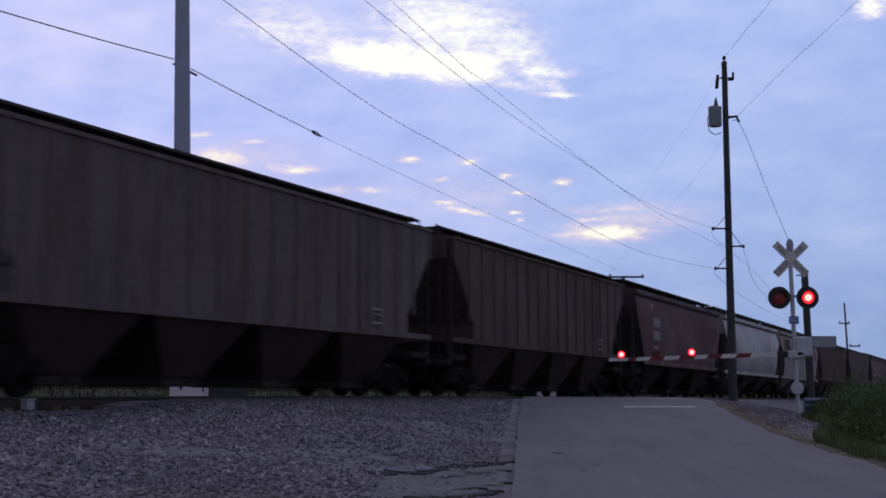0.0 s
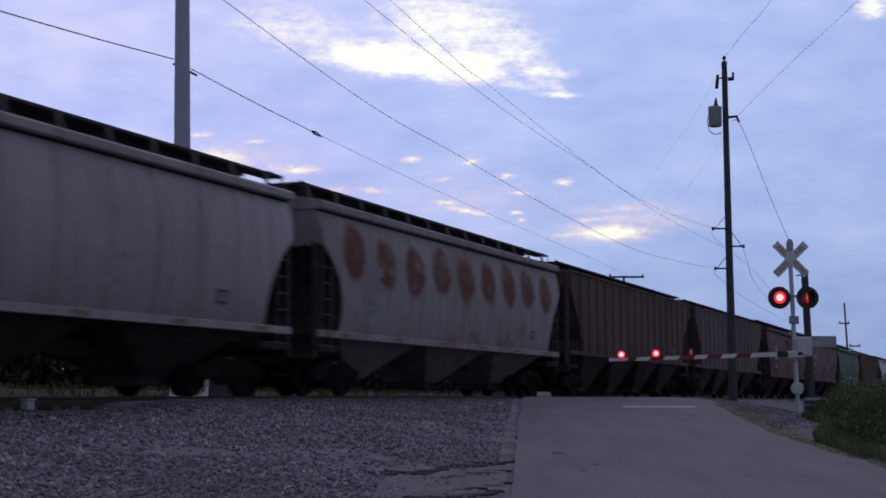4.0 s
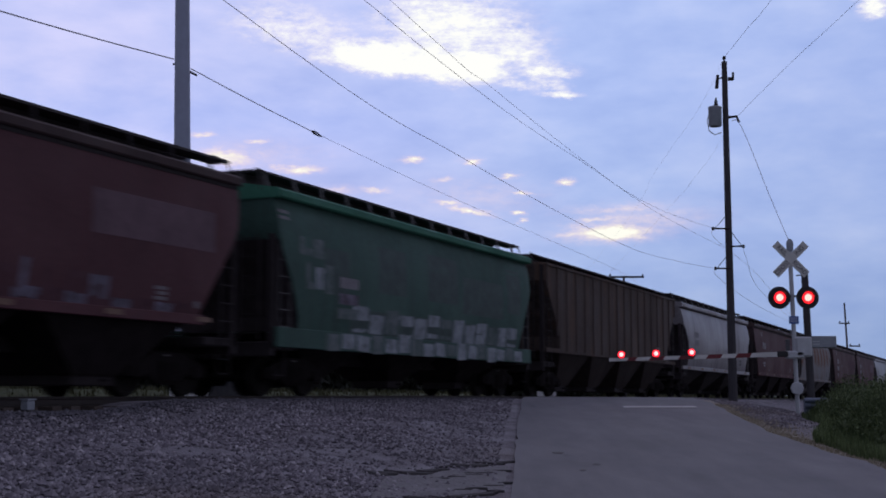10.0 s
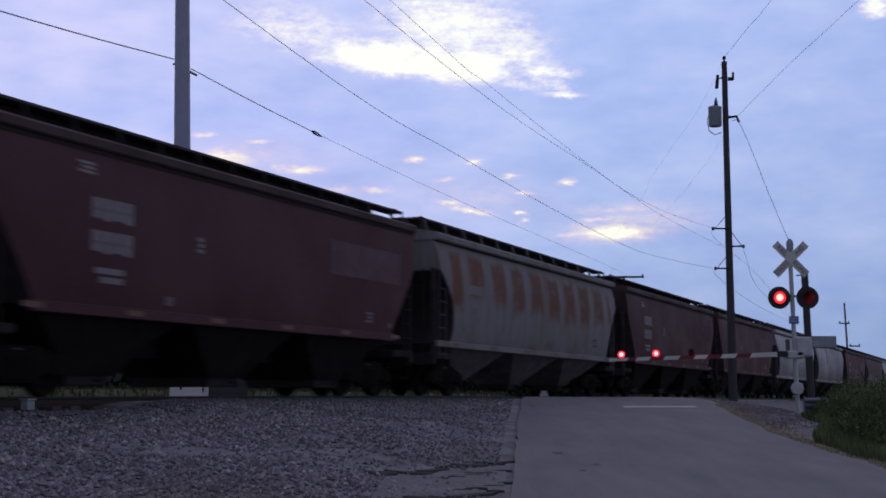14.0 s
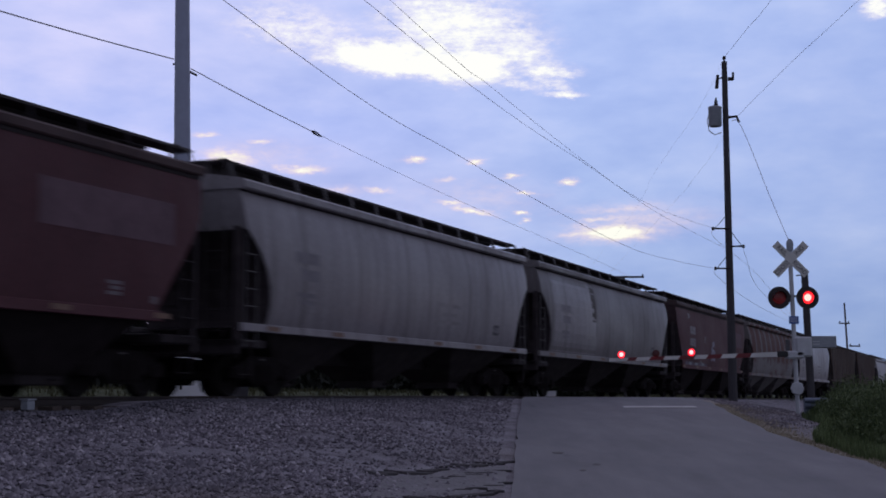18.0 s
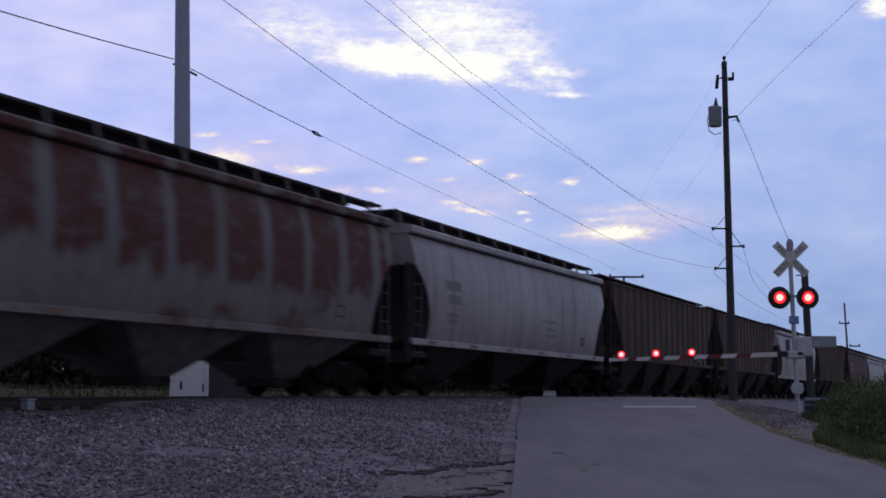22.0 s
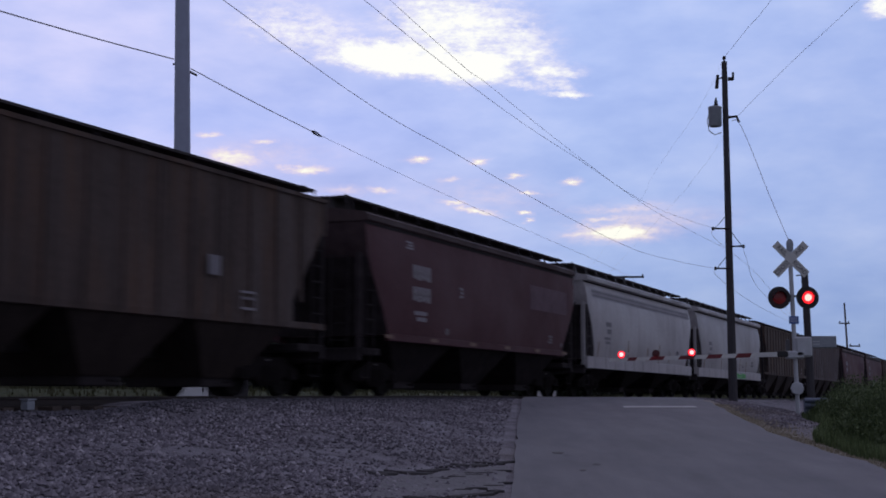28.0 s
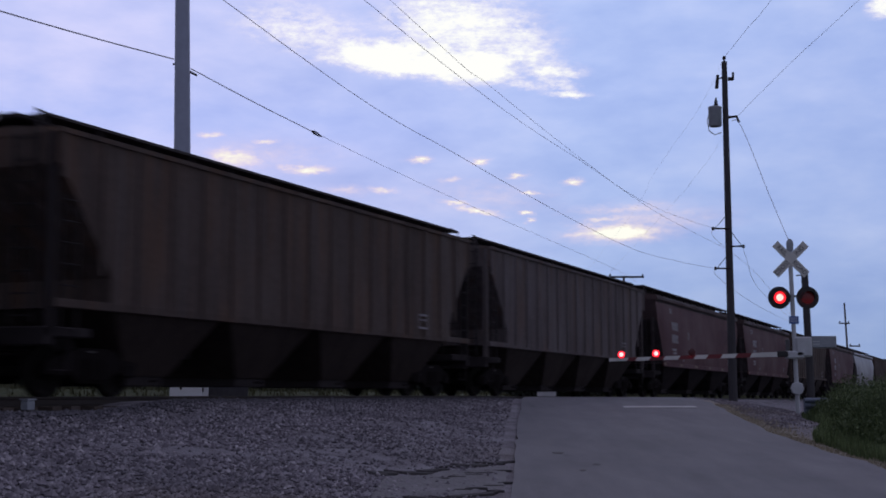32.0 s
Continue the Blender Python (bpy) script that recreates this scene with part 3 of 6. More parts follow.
def sky_backdrop():
    m = Mesh()
    cols, rows = 60, 12
    grid = []
    for i in range(rows + 1):
        z = -120 + 1100 * i / rows
        grid.append([(2000 * math.sin(radians(-36 + 72 * j / cols)), 2000 * math.cos(radians(-36 + 72 * j / cols)), z) for j in range(cols + 1)])
    m.loft(grid, closed=False)
    ob = new("backdrop", m.data("backdrop", sky_material(), True))
    ob.visible_shadow = False
    return tagged(ob, "blue dusk sky with bright breaks in thin clouds", "sky", kind="structure")


SKY = sky_backdrop()


# ---- ground, road ----
ROAD_LEFT = ((-40.0, -2.9), (0.0, -0.2), (17.6, 0.93), (29.5, 1.68), (38.0, 2.33), (60.0, 4.0), (400.0, 30.0))
ROAD_RISE = ((-60.0, -1.52), (4.0, -1.50), (9.0, -1.47), (13.0, -1.38), (17.0, -1.20), (33.0, -0.36), (36.0, -0.21), (39.0, -0.12), (44.0, -0.08), (400.0, -0.3))
ROAD_RIGHT = ((-40.0, 5.4), (0.0, 6.2), (19.7, 6.6), (25.3, 6.5), (31.3, 6.95), (37.0, 7.5), (60.0, 9.8), (400.0, 36.0))


def along_line(line, y):
    for (y0, x0), (y1, x1) in zip(line, line[1:]):
        if y <= y1:
            return x0 + (x1 - x0) * (y - y0) / (y1 - y0)
    return line[-1][1]


def off_track(x, y):
    return (x - TRACK.x) * SIDE.x + (y - TRACK.y) * SIDE.y


def along_track(x, y):
    return (x - TRACK.x) * ALONG.x + (y - TRACK.y) * ALONG.y


def road_height(x, y):
    q = off_track(x, y)
    ramp = along_line(ROAD_RISE, y)
    top = -0.03
    near = smoothstep(4.2, 1.6, abs(q))
    top += grade(along_track(x, y))
    return (ramp if q > 0 else -0.08 - 0.5 * smoothstep(1.6, 9.0, -q)) * (1 - near) + top * near


def bed_height(q, s):
    a = abs(q)
    top = -0.25 + 0.17 * smoothstep(-13.4, -11.2, s)
    h = top + grade(s)
    if q > 0:
        return h - 0.36 * smoothstep(1.85, 3.3, a) - 0.45 * smoothstep(3.0, 8.5, a) - 0.42 * smoothstep(7.0, 15.0, a)
    return h - 0.35 * smoothstep(1.75, 3.4, a) + 0.62 * smoothstep(6.0, 12.0, a)


def ground_height(x, y):
    q = off_track(x, y)
    h = bed_height(q, along_track(x, y))
    if -30 < y < 110 and abs(q) > 1.2:
        left, right = along_line(ROAD_LEFT, y), along_line(ROAD_RIGHT, y)
        out = max(left - x, (x - right) * 0.36, 0.0)
        k = 1 - smoothstep(0.0, 2.2, out)
        k *= smoothstep(1.2, 2.4, abs(q))
        h = h * (1 - k) + (road_height(x, y) - 0.05) * k
    near = smoothstep(60, 25, math.hypot(x, y - 25))
    bumps = noise.noise((x * 0.7, y * 0.7, 0.0)) * 0.05 + noise.noise((x * 2.3, y * 2.3, 5.0)) * 0.025
    edge = smoothstep(1.6, 2.4, abs(q))
    return h + bumps * near * edge


def spread(lo, hi, fine_lo, fine_hi, step):
    xs, x = [], fine_lo
    while x < fine_hi:
        xs.append(x)
        x += step
    d, x = step, fine_hi
    while x < hi:
        xs.append(x)
        d *= 1.35
        x += d
    xs.append(hi)
    d, x = step * 1.35, fine_lo - step
    while x > lo:
        xs.insert(0, x)
        d *= 1.35
        x -= d
    xs.insert(0, lo)
    return xs


def ground():
    xs, ys = spread(-4000, 4000, -16, 18, 0.3), spread(-4000, 4000, 8, 62, 0.3)
    m = Mesh()
    m.loft([[(x, y, ground_height(x, y)) for x in xs] for y in ys], closed=False)
    return setting("ground", m, M_GROUND, "grey gravel trackside and green field", "ground", True)


def road():
    m = Mesh()
    ys = [-40 + 0.8 * i for i in range(int(130 / 0.8))]
    rings = []
    for y in ys:
        a, b = along_line(ROAD_LEFT, y), along_line(ROAD_RIGHT, y)
        a += noise.noise((y * 0.9, 3.0, 0.0)) * 0.12
        b += noise.noise((y * 0.7, 9.0, 0.0)) * 0.15
        row = [(a, y, road_height(a, y) - 0.16)]
        for i in range(13):
            x = a + (b - a) * i / 12
            row.append((x, y, road_height(x, y) + 0.02 * math.sin(math.pi * i / 12)))
        row.append((b, y, road_height(b, y) - 0.16))
        rings.append(row)
    m.loft(rings, closed=False)
    ob = setting("road", m, M_ROAD, "narrow worn grey asphalt road rising to the crossing", "road", True)
    p = Mesh()
    y0 = 33.9
    xs = [4.67 + 1.88 * i / 8 for i in range(9)]
    p.loft([[(x, y0 + dy, road_height(x, y0 + dy) + 0.03) for x in xs] for dy in (-0.30, 0.30)], closed=False)
    part("stop_line", p, M_ROAD_PAINT, ob, "worn white painted line")
    rng = random.Random(5)
    for x, y, rx, ry in ((1.92, 21.9, 0.10, 0.16), (2.05, 19.3, 0.05, 0.12), (2.35, 20.1, 0.06, 0.14)):
        ring = []
        for k in range(12):
            a, r = 2 * math.pi * k / 12, rng.uniform(0.65, 1.1)
            px, py = x + rx * r * math.cos(a), y + ry * r * math.sin(a)
            u = (px - along_line(ROAD_LEFT, py)) / (along_line(ROAD_RIGHT, py) - along_line(ROAD_LEFT, py))
            ring.append((px, py, road_height(px, py) + 0.02 * math.sin(math.pi * u) + 0.006))
        part("tar_patch", Mesh().loft([[(a, b, c - 0.03) for a, b, c in ring], ring]), M_TAR, ob, "dark tar patch")
    return ob


ground()
road()


# ---- railway track ----
def railway_track():
    t = thing("railway_track", "railway track with rusty steel rails on wooden ties", "railway track")
    tagged(t, kind="structure")
    profile = [(-0.07, -0.17), (0.07, -0.17), (0.07, -0.155), (0.012, -0.14), (0.012, -0.045), (0.036, -0.035), (0.036, -0.004), (0.030, 0.0),
               (-0.030, 0.0), (-0.036, -0.004), (-0.036, -0.035), (-0.012, -0.045), (-0.012, -0.14), (-0.07, -0.155)]
    for side in (0.755, -0.755):
        m = Mesh()
        stations = [-900, -20] + [4.0 * i for i in range(30)] + [120 + 20 * i for i in range(16)] + [1400]
        m.loft([[by_track(s, side + a, z + grade(s)) for a, z in profile] for s in stations])
        part("rail", m, M_RAIL, t, "worn steel rail")
    tie = Mesh().box(0, 0, -0.235, 0.23, 2.6, 0.17, 0.012).data("tie", M_TIE)
    for i in range(220):
        ob = part("tie", tie, None, t)
        ob.location = by_track(-34 + 0.53 * i, random.uniform(-0.04, 0.04), random.uniform(-0.01, 0.01) + grade(-34 + 0.53 * i))
        ob.rotation_euler = (0, 0, math.atan2(ALONG.y, ALONG.x) + random.uniform(-0.01, 0.01))
    return t


railway_track()


# ---- hopper cars ----
HEAD = math.atan2(-ALONG.y, -ALONG.x)

RIBBED, ROUND, SLANT, DEEP, SILL = "ribbed", "round", "slant", "deep", "sill"
# levels of a car's body from its sill to its eave: height, how far its end lies inside the roof's end, half its width
LEVELS = {
    RIBBED: [(1.50, 1.40, 1.52), (1.95, 1.40, 1.52), (3.64, 0.08, 1.52), (3.68, 0.04, 1.52), (4.19, 0.02, 1.52)],
    ROUND: [(1.38, 0.98, 1.44), (1.52, 1.02, 1.49), (1.80, 1.03, 1.54), (2.15, 0.96, 1.58), (2.50, 0.80, 1.60), (2.80, 0.58, 1.60), (3.05, 0.32, 1.59), (3.25, 0.08, 1.57),
            (3.60, 0.05, 1.52), (3.88, 0.04, 1.45), (4.05, 0.03, 1.38)],
    SLANT: [(1.44, 1.28, 1.50), (1.65, 1.16, 1.53), (2.0, 0.92, 1.555), (2.4, 0.62, 1.57), (2.9, 0.26, 1.575), (3.2, 0.10, 1.57), (3.6, 0.05, 1.555), (4.04, 0.03, 1.51)],
    DEEP: [(1.36, 0.95, 1.46), (1.65, 0.90, 1.51), (2.0, 0.74, 1.54), (2.5, 0.48, 1.56), (2.9, 0.22, 1.56), (3.2, 0.08, 1.545), (3.6, 0.05, 1.50), (3.85, 0.045, 1.45), (4.05, 0.04, 1.38)],
}


def body_mesh(kind, half):
    m = Mesh()
    rings = []
    for z, inset, w in LEVELS[kind]:
        x = half - inset
        rings.append([(-x, -w, z), (0, -w, z), (x, -w, z), (x, 0, z), (x, w, z), (0, w, z), (-x, w, z), (-x, 0, z)])
    return m.loft(rings)


def roof_mesh(kind, half):
    z = LEVELS[kind][-1][0]
    w = {RIBBED: 1.52, ROUND: 1.45, SLANT: 1.51, DEEP: 1.49}[kind]
    m = Mesh()
    if kind == RIBBED:
        prof = [(-w - 0.05, z - 0.02), (-w - 0.05, z + 0.06), (-0.6, z + 0.14), (0.6, z + 0.14), (w + 0.05, z + 0.06), (w + 0.05, z - 0.02)]
    else:
        prof = [(-w - 0.05, z), (-w - 0.08, z + 0.03), (-w - 0.08, z + 0.15), (-w - 0.03, z + 0.20), (-0.7, z + 0.33), (0.7, z + 0.33), (w + 0.03, z + 0.20), (w + 0.08, z + 0.15), (w + 0.08, z + 0.03), (w + 0.05, z)]
    return m.loft([[(x, y, zz) for y, zz in prof] for x in (-half, half)])


def hopper_bays(kind, half):
    """Start, end and outlet centre of each bay under the sill."""
    n = 4 if kind == RIBBED else 3
    a = half - LEVELS[kind][0][1]
    w = 2 * a / n
    return [(-a + i * w, -a + (i + 1) * w) for i in range(n)]


WHEEL_R = 0.42


def wheelset_mesh():
    m = Mesh()
    m.tube([(0, -0.95, 0), (0, 0.95, 0)], 0.085, 10)
    for s in (-1, 1):
        m.lathe([(-0.03, WHEEL_R + 0.025), (0.0, WHEEL_R + 0.02), (0.03, WHEEL_R), (0.12, WHEEL_R - 0.005), (0.12, WHEEL_R - 0.06), (0.085, WHEEL_R - 0.09),
                 (0.075, 0.16), (0.12, 0.13), (0.12, 0.05), (-0.03, 0.05), (-0.03, 0.16), (0.02, WHEEL_R - 0.09), (-0.03, WHEEL_R - 0.06)], (0, s * 0.70, 0), (0, s, 0), 24)
    return m


def side_frame_mesh():
    """Cast truck side frame: an arch over two axle boxes with a spring nest."""
    m = Mesh()
    outer = [(-1.15, 0.36), (-1.15, 0.56), (-0.95, 0.62), (-0.42, 0.80), (0.42, 0.80), (0.95, 0.62), (1.15, 0.56), (1.15, 0.36), (0.72, 0.36), (0.62, 0.42),
             (0.36, 0.22), (-0.36, 0.22), (-0.62, 0.42), (-0.72, 0.36)]
    m.slab(outer, "y", -0.07, 0.07)
    for x in (-0.88, 0.88):
        m.box(x, 0, 0.44, 0.30, 0.26, 0.24, 0.03)
    for x in (-0.2, 0.0, 0.2):
        m.tube([(x, 0.09, 0.28), (x, 0.09, 0.62)], 0.075, 8)
    return m


TRUCK_PARTS = {}


def truck_at(car, x):
    """A two-axle truck under a car."""
    if not TRUCK_PARTS:
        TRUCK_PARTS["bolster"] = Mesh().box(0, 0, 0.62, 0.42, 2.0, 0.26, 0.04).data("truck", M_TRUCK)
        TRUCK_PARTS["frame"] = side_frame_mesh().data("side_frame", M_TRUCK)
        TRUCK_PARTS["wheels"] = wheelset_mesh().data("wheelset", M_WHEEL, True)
    t = part("truck", TRUCK_PARTS["bolster"], None, car, "cast steel truck", (x, 0, 0))
    for y in (-1.0, 1.0):
        ob = part("side_frame", TRUCK_PARTS["frame"], None, t, "", (0, y, 0))
        ob.rotation_euler = (0, 0, 0 if y > 0 else math.pi)
    # Pale chips are added in place of glints off the bearings.
    for y in (-1.1, 1.1):
        part("bearing_tag", Mesh().box(0.1, y, 0.74, 0.13, 0.02, 0.03), M_BRACKET, t, "small pale chip standing in for a bearing's glint")
    for dx in (-0.88, 0.88):
        part("wheelset", TRUCK_PARTS["wheels"], None, t, "worn steel wheels on an axle", (dx, 0, WHEEL_R))
    return t


def ladder_mesh(z0, z1, width=0.42, axis="x"):
    m = Mesh()
    def p(a, z):
        return (a, 0, z) if axis == "x" else (0, a, z)
    for a in (-width / 2, width / 2):
        m.tube([p(a, z0), p(a, z1)], 0.02, 6)
    k = int((z1 - z0) / 0.32)
    for i in range(k):
        z = z0 + 0.12 + (z1 - z0 - 0.2) * i / max(1, k - 1)
        m.tube([p(-width / 2, z), p(width / 2, z)], 0.013, 6)
    return m


def on_side(kind, z):
    """Half width of the body at a height, or of the deep sill below it."""
    if kind == SILL:
        return LEVELS[DEEP][0][2] + 0.08
    lv = LEVELS[kind]
    for (z0, _, w0), (z1, _, w1) in zip(lv, lv[1:]):
        if z <= z1:
            return w0 + (w1 - w0) * (z - z0) / (z1 - z0)
    return lv[-1][2]


def decal(car, kind, x0, x1, z0, z1, material, name="lettering", label="", proud=0.006):
    """A thin painted patch that follows the side's curve, on the side that faces +y."""
    m = Mesh()
    steps = max(1, int((z1 - z0) / 0.25))
    zs = [z0 + (z1 - z0) * i / steps for i in range(steps + 1)]
    if kind == RIBBED:
        proud += 0.07
    m.loft([[(x0, on_side(kind, z) + proud, z), (x1, on_side(kind, z) + proud, z)] for z in zs], closed=False)
    return part(name, m, material, car, label)


# how far a car's rear comes closer to the next car, and how far its front stands back
REAR, FRONT = {ROUND: 0.3}, {SLANT: 0.35}
LONG_TAIL = {7: 0.45, 14: 0.55}


def hopper_car(index, kind, length, paint, label, trim=None, roof_paint=None, end_paint=None, bay_paint=None, eave_strip_paint=None):
    """A covered hopper car: x towards its front, y towards the camera's side, z from the rail's top; its middle at the origin."""
    car = thing("hopper_car", label, "hopper car", "hopper cars of the train")
    tail, nose = REAR.get(kind, 0.0) + LONG_TAIL.get(index, 0.0), FRONT.get(kind, 0.0)
    half = length / 2 - 0.72 + (tail - nose) / 2
    trim, roof_paint, end_paint = trim or paint, roof_paint or paint, end_paint or M_DARK
    shell = body_mesh(kind, half).data("body", [paint, M_BROWN_END], kind != RIBBED)
    # End faces of slant-sided cars take a darker brown than the sides.
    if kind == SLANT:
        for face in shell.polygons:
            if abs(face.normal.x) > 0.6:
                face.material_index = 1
    part("body", shell, None, car)
    part("roof", roof_mesh(kind, half), roof_paint, car)
    zs, inset, ws = LEVELS[kind][0]
    ze, _, we = LEVELS[kind][-1]
    if kind == RIBBED:
        rib = Mesh().hexa([(-0.05, 0, zs), (0.05, 0, zs), (0.035, 0.04, zs - 0.05), (-0.035, 0.04, zs - 0.05), (-0.05, 0, ze), (0.05, 0, ze), (0.035, 0.04, ze), (-0.035, 0.04, ze)]).data("side_rib", paint)
        long = half - 0.12
        n = 18
        short = Mesh().hexa([(-0.05, 0, 0), (0.05, 0, 0), (0.035, 0.04, 0), (-0.035, 0.04, 0), (-0.05, 0, 1), (0.05, 0, 1), (0.035, 0.04, 1), (-0.035, 0.04, 1)])
        for i in range(n):
            x = -long + 2 * long * i / (n - 1)
            foot = zs + max(0.0, (abs(x) - (half - inset)) / inset * (3.64 - zs))
            use = rib
            if foot > zs + 0.05:
                use = Mesh()
                use.v = [(a, b, foot + (ze - foot) * c) for a, b, c in short.v]
                use.f = short.f
                use = use.data("side_rib", paint)
            for y in (-1, 1):
                ob = part("side_rib", use, None, car, "", (x, y * ws, 0))
                ob.rotation_euler = (0, 0, 0 if y > 0 else math.pi)
    # side sills
    sill_z0 = {RIBBED: zs - 0.10, ROUND: zs - 0.12, SLANT: zs - 0.14, DEEP: 0.99}[kind]
    for y in (-1, 1):
        m = Mesh()
        m.box(0, y * (ws + (0.03 if kind != RIBBED else -0.045)), (sill_z0 + zs + 0.04) / 2, 2 * (half - (inset - 0.1 if kind == SLANT else 0.03)), 0.10, zs + 0.04 - sill_z0, 0.012)
        part("side_sill", m, trim, car)
    # bays under the sill, their shade put into the bay colours
    for a, b in hopper_bays(kind, half):
        c, d = (a + b) / 2, (b - a) / 2
        low, deep_, foot = (0.60, 0.95, 0.36) if kind in (RIBBED, SLANT) else (0.42, 0.55, 0.38)
        bay = Mesh().loft([[(c - low, -deep_, foot), (c + low, -deep_, foot), (c + low, deep_, foot), (c - low, deep_, foot)],
                           [(c - d * 0.93, -ws + 0.04, zs - 0.02), (c + d * 0.93, -ws + 0.04, zs - 0.02), (c + d * 0.93, ws - 0.04, zs - 0.02), (c - d * 0.93, ws - 0.04, zs - 0.02)]])
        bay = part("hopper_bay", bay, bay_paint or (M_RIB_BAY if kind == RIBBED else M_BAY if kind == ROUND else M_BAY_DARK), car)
        gate = Mesh().box(c, 0, foot - 0.08, 2 * low - 0.1, 2 * deep_ - 0.1, 0.20, 0.02)
        gate.tube([(c - 0.2, -deep_ - 0.12, foot - 0.08), (c - 0.2, deep_ + 0.12, foot - 0.08)], 0.03, 8)
        part("outlet_gate", gate, M_DARK, bay)
    # running boards, brackets and hatches
    curved = kind != RIBBED
    zr = ze + (0.37 if kind == RIBBED else 0.60)
    # Dark strips stand in for the shadow gap below the eaves.
    if kind != RIBBED:
        for y in (-1, 1):
            part("eave_seam", Mesh().box(0, y * (we + 0.004), ze - 0.04, 2 * half - 0.1, 0.03, 0.075), eave_strip_paint or M_DARK, car, "dark strip standing in for the shadow under the eave")
    tip = half - (1.3 if kind == RIBBED else 0.2)
    part("hatch_coaming", Mesh().loft([[(-half + 1.2, -0.62, ze + (0.10 if kind == RIBBED else 0.16)), (tip, -0.62, ze + (0.10 if kind == RIBBED else 0.16)), (tip, 0.62, ze + (0.10 if kind == RIBBED else 0.16)), (-half + 1.2, 0.62, ze + (0.10 if kind == RIBBED else 0.16))],
                                       [(-half + 1.2, -0.56, zr - 0.02), (tip, -0.56, zr - 0.02), (tip, 0.56, zr - 0.02), (-half + 1.2, 0.56, zr - 0.02)]]), M_WALK, car)
    ahead, behind = half - (0.05 if curved else 0.3), half + 0.45
    for y in (-0.78, 0.78):
        m = Mesh().box((ahead - behind) / 2, y, zr, ahead + behind, 0.42, 0.05)
        part("running_board", m, M_WALK, car, "dark grating walkway")
    bracket = Mesh()
    bw = 0.04 if kind in (ROUND, DEEP) else 0.02
    foot_z = ze + 0.1
    bracket.hexa([(-bw, -0.16, foot_z), (bw, -0.16, foot_z), (bw, -0.11, foot_z), (-bw, -0.11, foot_z),
                  (-bw, -0.30, zr - 0.02), (bw, -0.30, zr - 0.02), (bw, -0.25, zr - 0.02), (-bw, -0.25, zr - 0.02)])
    bracket = bracket.data("bracket", M_BRACKET if kind in (ROUND, DEEP) else M_DARK)
    n = 13
    for i in range(n):
        x = -half + 0.3 + (2 * half - 0.6) * i / (n - 1)
        for y in (-1, 1):
            ob = part("bracket", bracket, None, car, "", (x, y * (1.26 if kind != RIBBED else 1.2), 0))
            ob.rotation_euler = (0, 0, 0 if y > 0 else math.pi)
    hatch = Mesh().box(0, 0, 0, 2 * half / 4 - 0.35, 0.9, 0.10, 0.03).data("hatch", M_DARK)
    for i in range(4):
        part("hatch", hatch, None, car, "", (-half + (i + 0.5) * 2 * half / 4, 0, zr + 0.01))
    for e in (-1, 1):
        far_end = 0.0 if e > 0 else 0.45
        rail = Mesh().tube([(e * (half - 0.5), 0.99, zr - 0.02), (e * (half - 0.05), 0.99, zr + 0.03), (e * (half + far_end - 0.09), 0.99, zr - 0.05), (e * (half + far_end), 1.1, zr - 0.42)], 0.02, 6)
        part("grab_rail", rail, M_WALK if e > 0 else M_BRACKET, car)
        # end cage
        top = 3.3 if curved else ze
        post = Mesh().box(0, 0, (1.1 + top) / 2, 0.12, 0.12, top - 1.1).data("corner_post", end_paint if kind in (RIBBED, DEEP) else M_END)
        # The recessed end slope's shade is painted as a dark sheet over the body.
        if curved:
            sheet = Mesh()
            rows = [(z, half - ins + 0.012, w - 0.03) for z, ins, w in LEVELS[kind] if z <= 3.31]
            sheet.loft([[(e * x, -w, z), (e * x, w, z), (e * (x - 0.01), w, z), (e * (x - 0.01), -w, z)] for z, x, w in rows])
            part("end_sheet", sheet, M_END, car, "grimy end slope sheet with its deep shade put into the colour")
        for y in (-1.38, 1.38):
            part("corner_post", post, None, car, "", (e * (half - 0.03), y, 0))
        lad = ladder_mesh(1.15, top, 0.45, "y").data("end_ladder", M_DARK)
        part("end_ladder", lad, None, car, "", (e * (half + 0.05), 0.9, 0))
        part("end_ladder", lad, None, car, "", (e * (half + 0.05), -0.9, 0))
        side_l = ladder_mesh(0.95, 3.2, 0.42, "x").data("side_ladder", M_BRACKET if kind in (ROUND, DEEP) else M_DARK)
        part("side_ladder", side_l, None, car, "", (e * (half - 0.35), 1.5, 0))
        plat = Mesh().box(e * (half - 0.45), 0, 1.02, 1.1, 2.9, 0.16, 0.02)
        plat.box(e * (half + 0.02), 0, 0.95, 0.16, 2.9, 0.3, 0.02)
        part("end_platform", plat, M_DARK, car)
        stub = Mesh().box(e * (half - 0.9), 0, 0.92, 2.4, 0.5, 0.28, 0.02)
        part("draft_sill", stub, M_DARK, car)
        coupler = Mesh().box(e * (half + 0.32), 0, 0.86, 0.62, 0.2, 0.24, 0.04)
        coupler.box(e * (half + 0.62), 0.04 * e, 0.86, 0.24, 0.34, 0.28, 0.05)
        part("coupler", coupler, M_TRUCK, car)
        step = Mesh().tube([(0.2, 0, 1.0), (0.2, 0, 0.42), (-0.2, 0, 0.42), (-0.2, 0, 1.0)], 0.018, 6).data("sill_step", M_DARK)
        for y in (-1.42, 1.42):
            part("sill_step", step, None, car, "", (e * (half - 0.3), y, 0))
        truck_at(car, e * (half - 1.55))
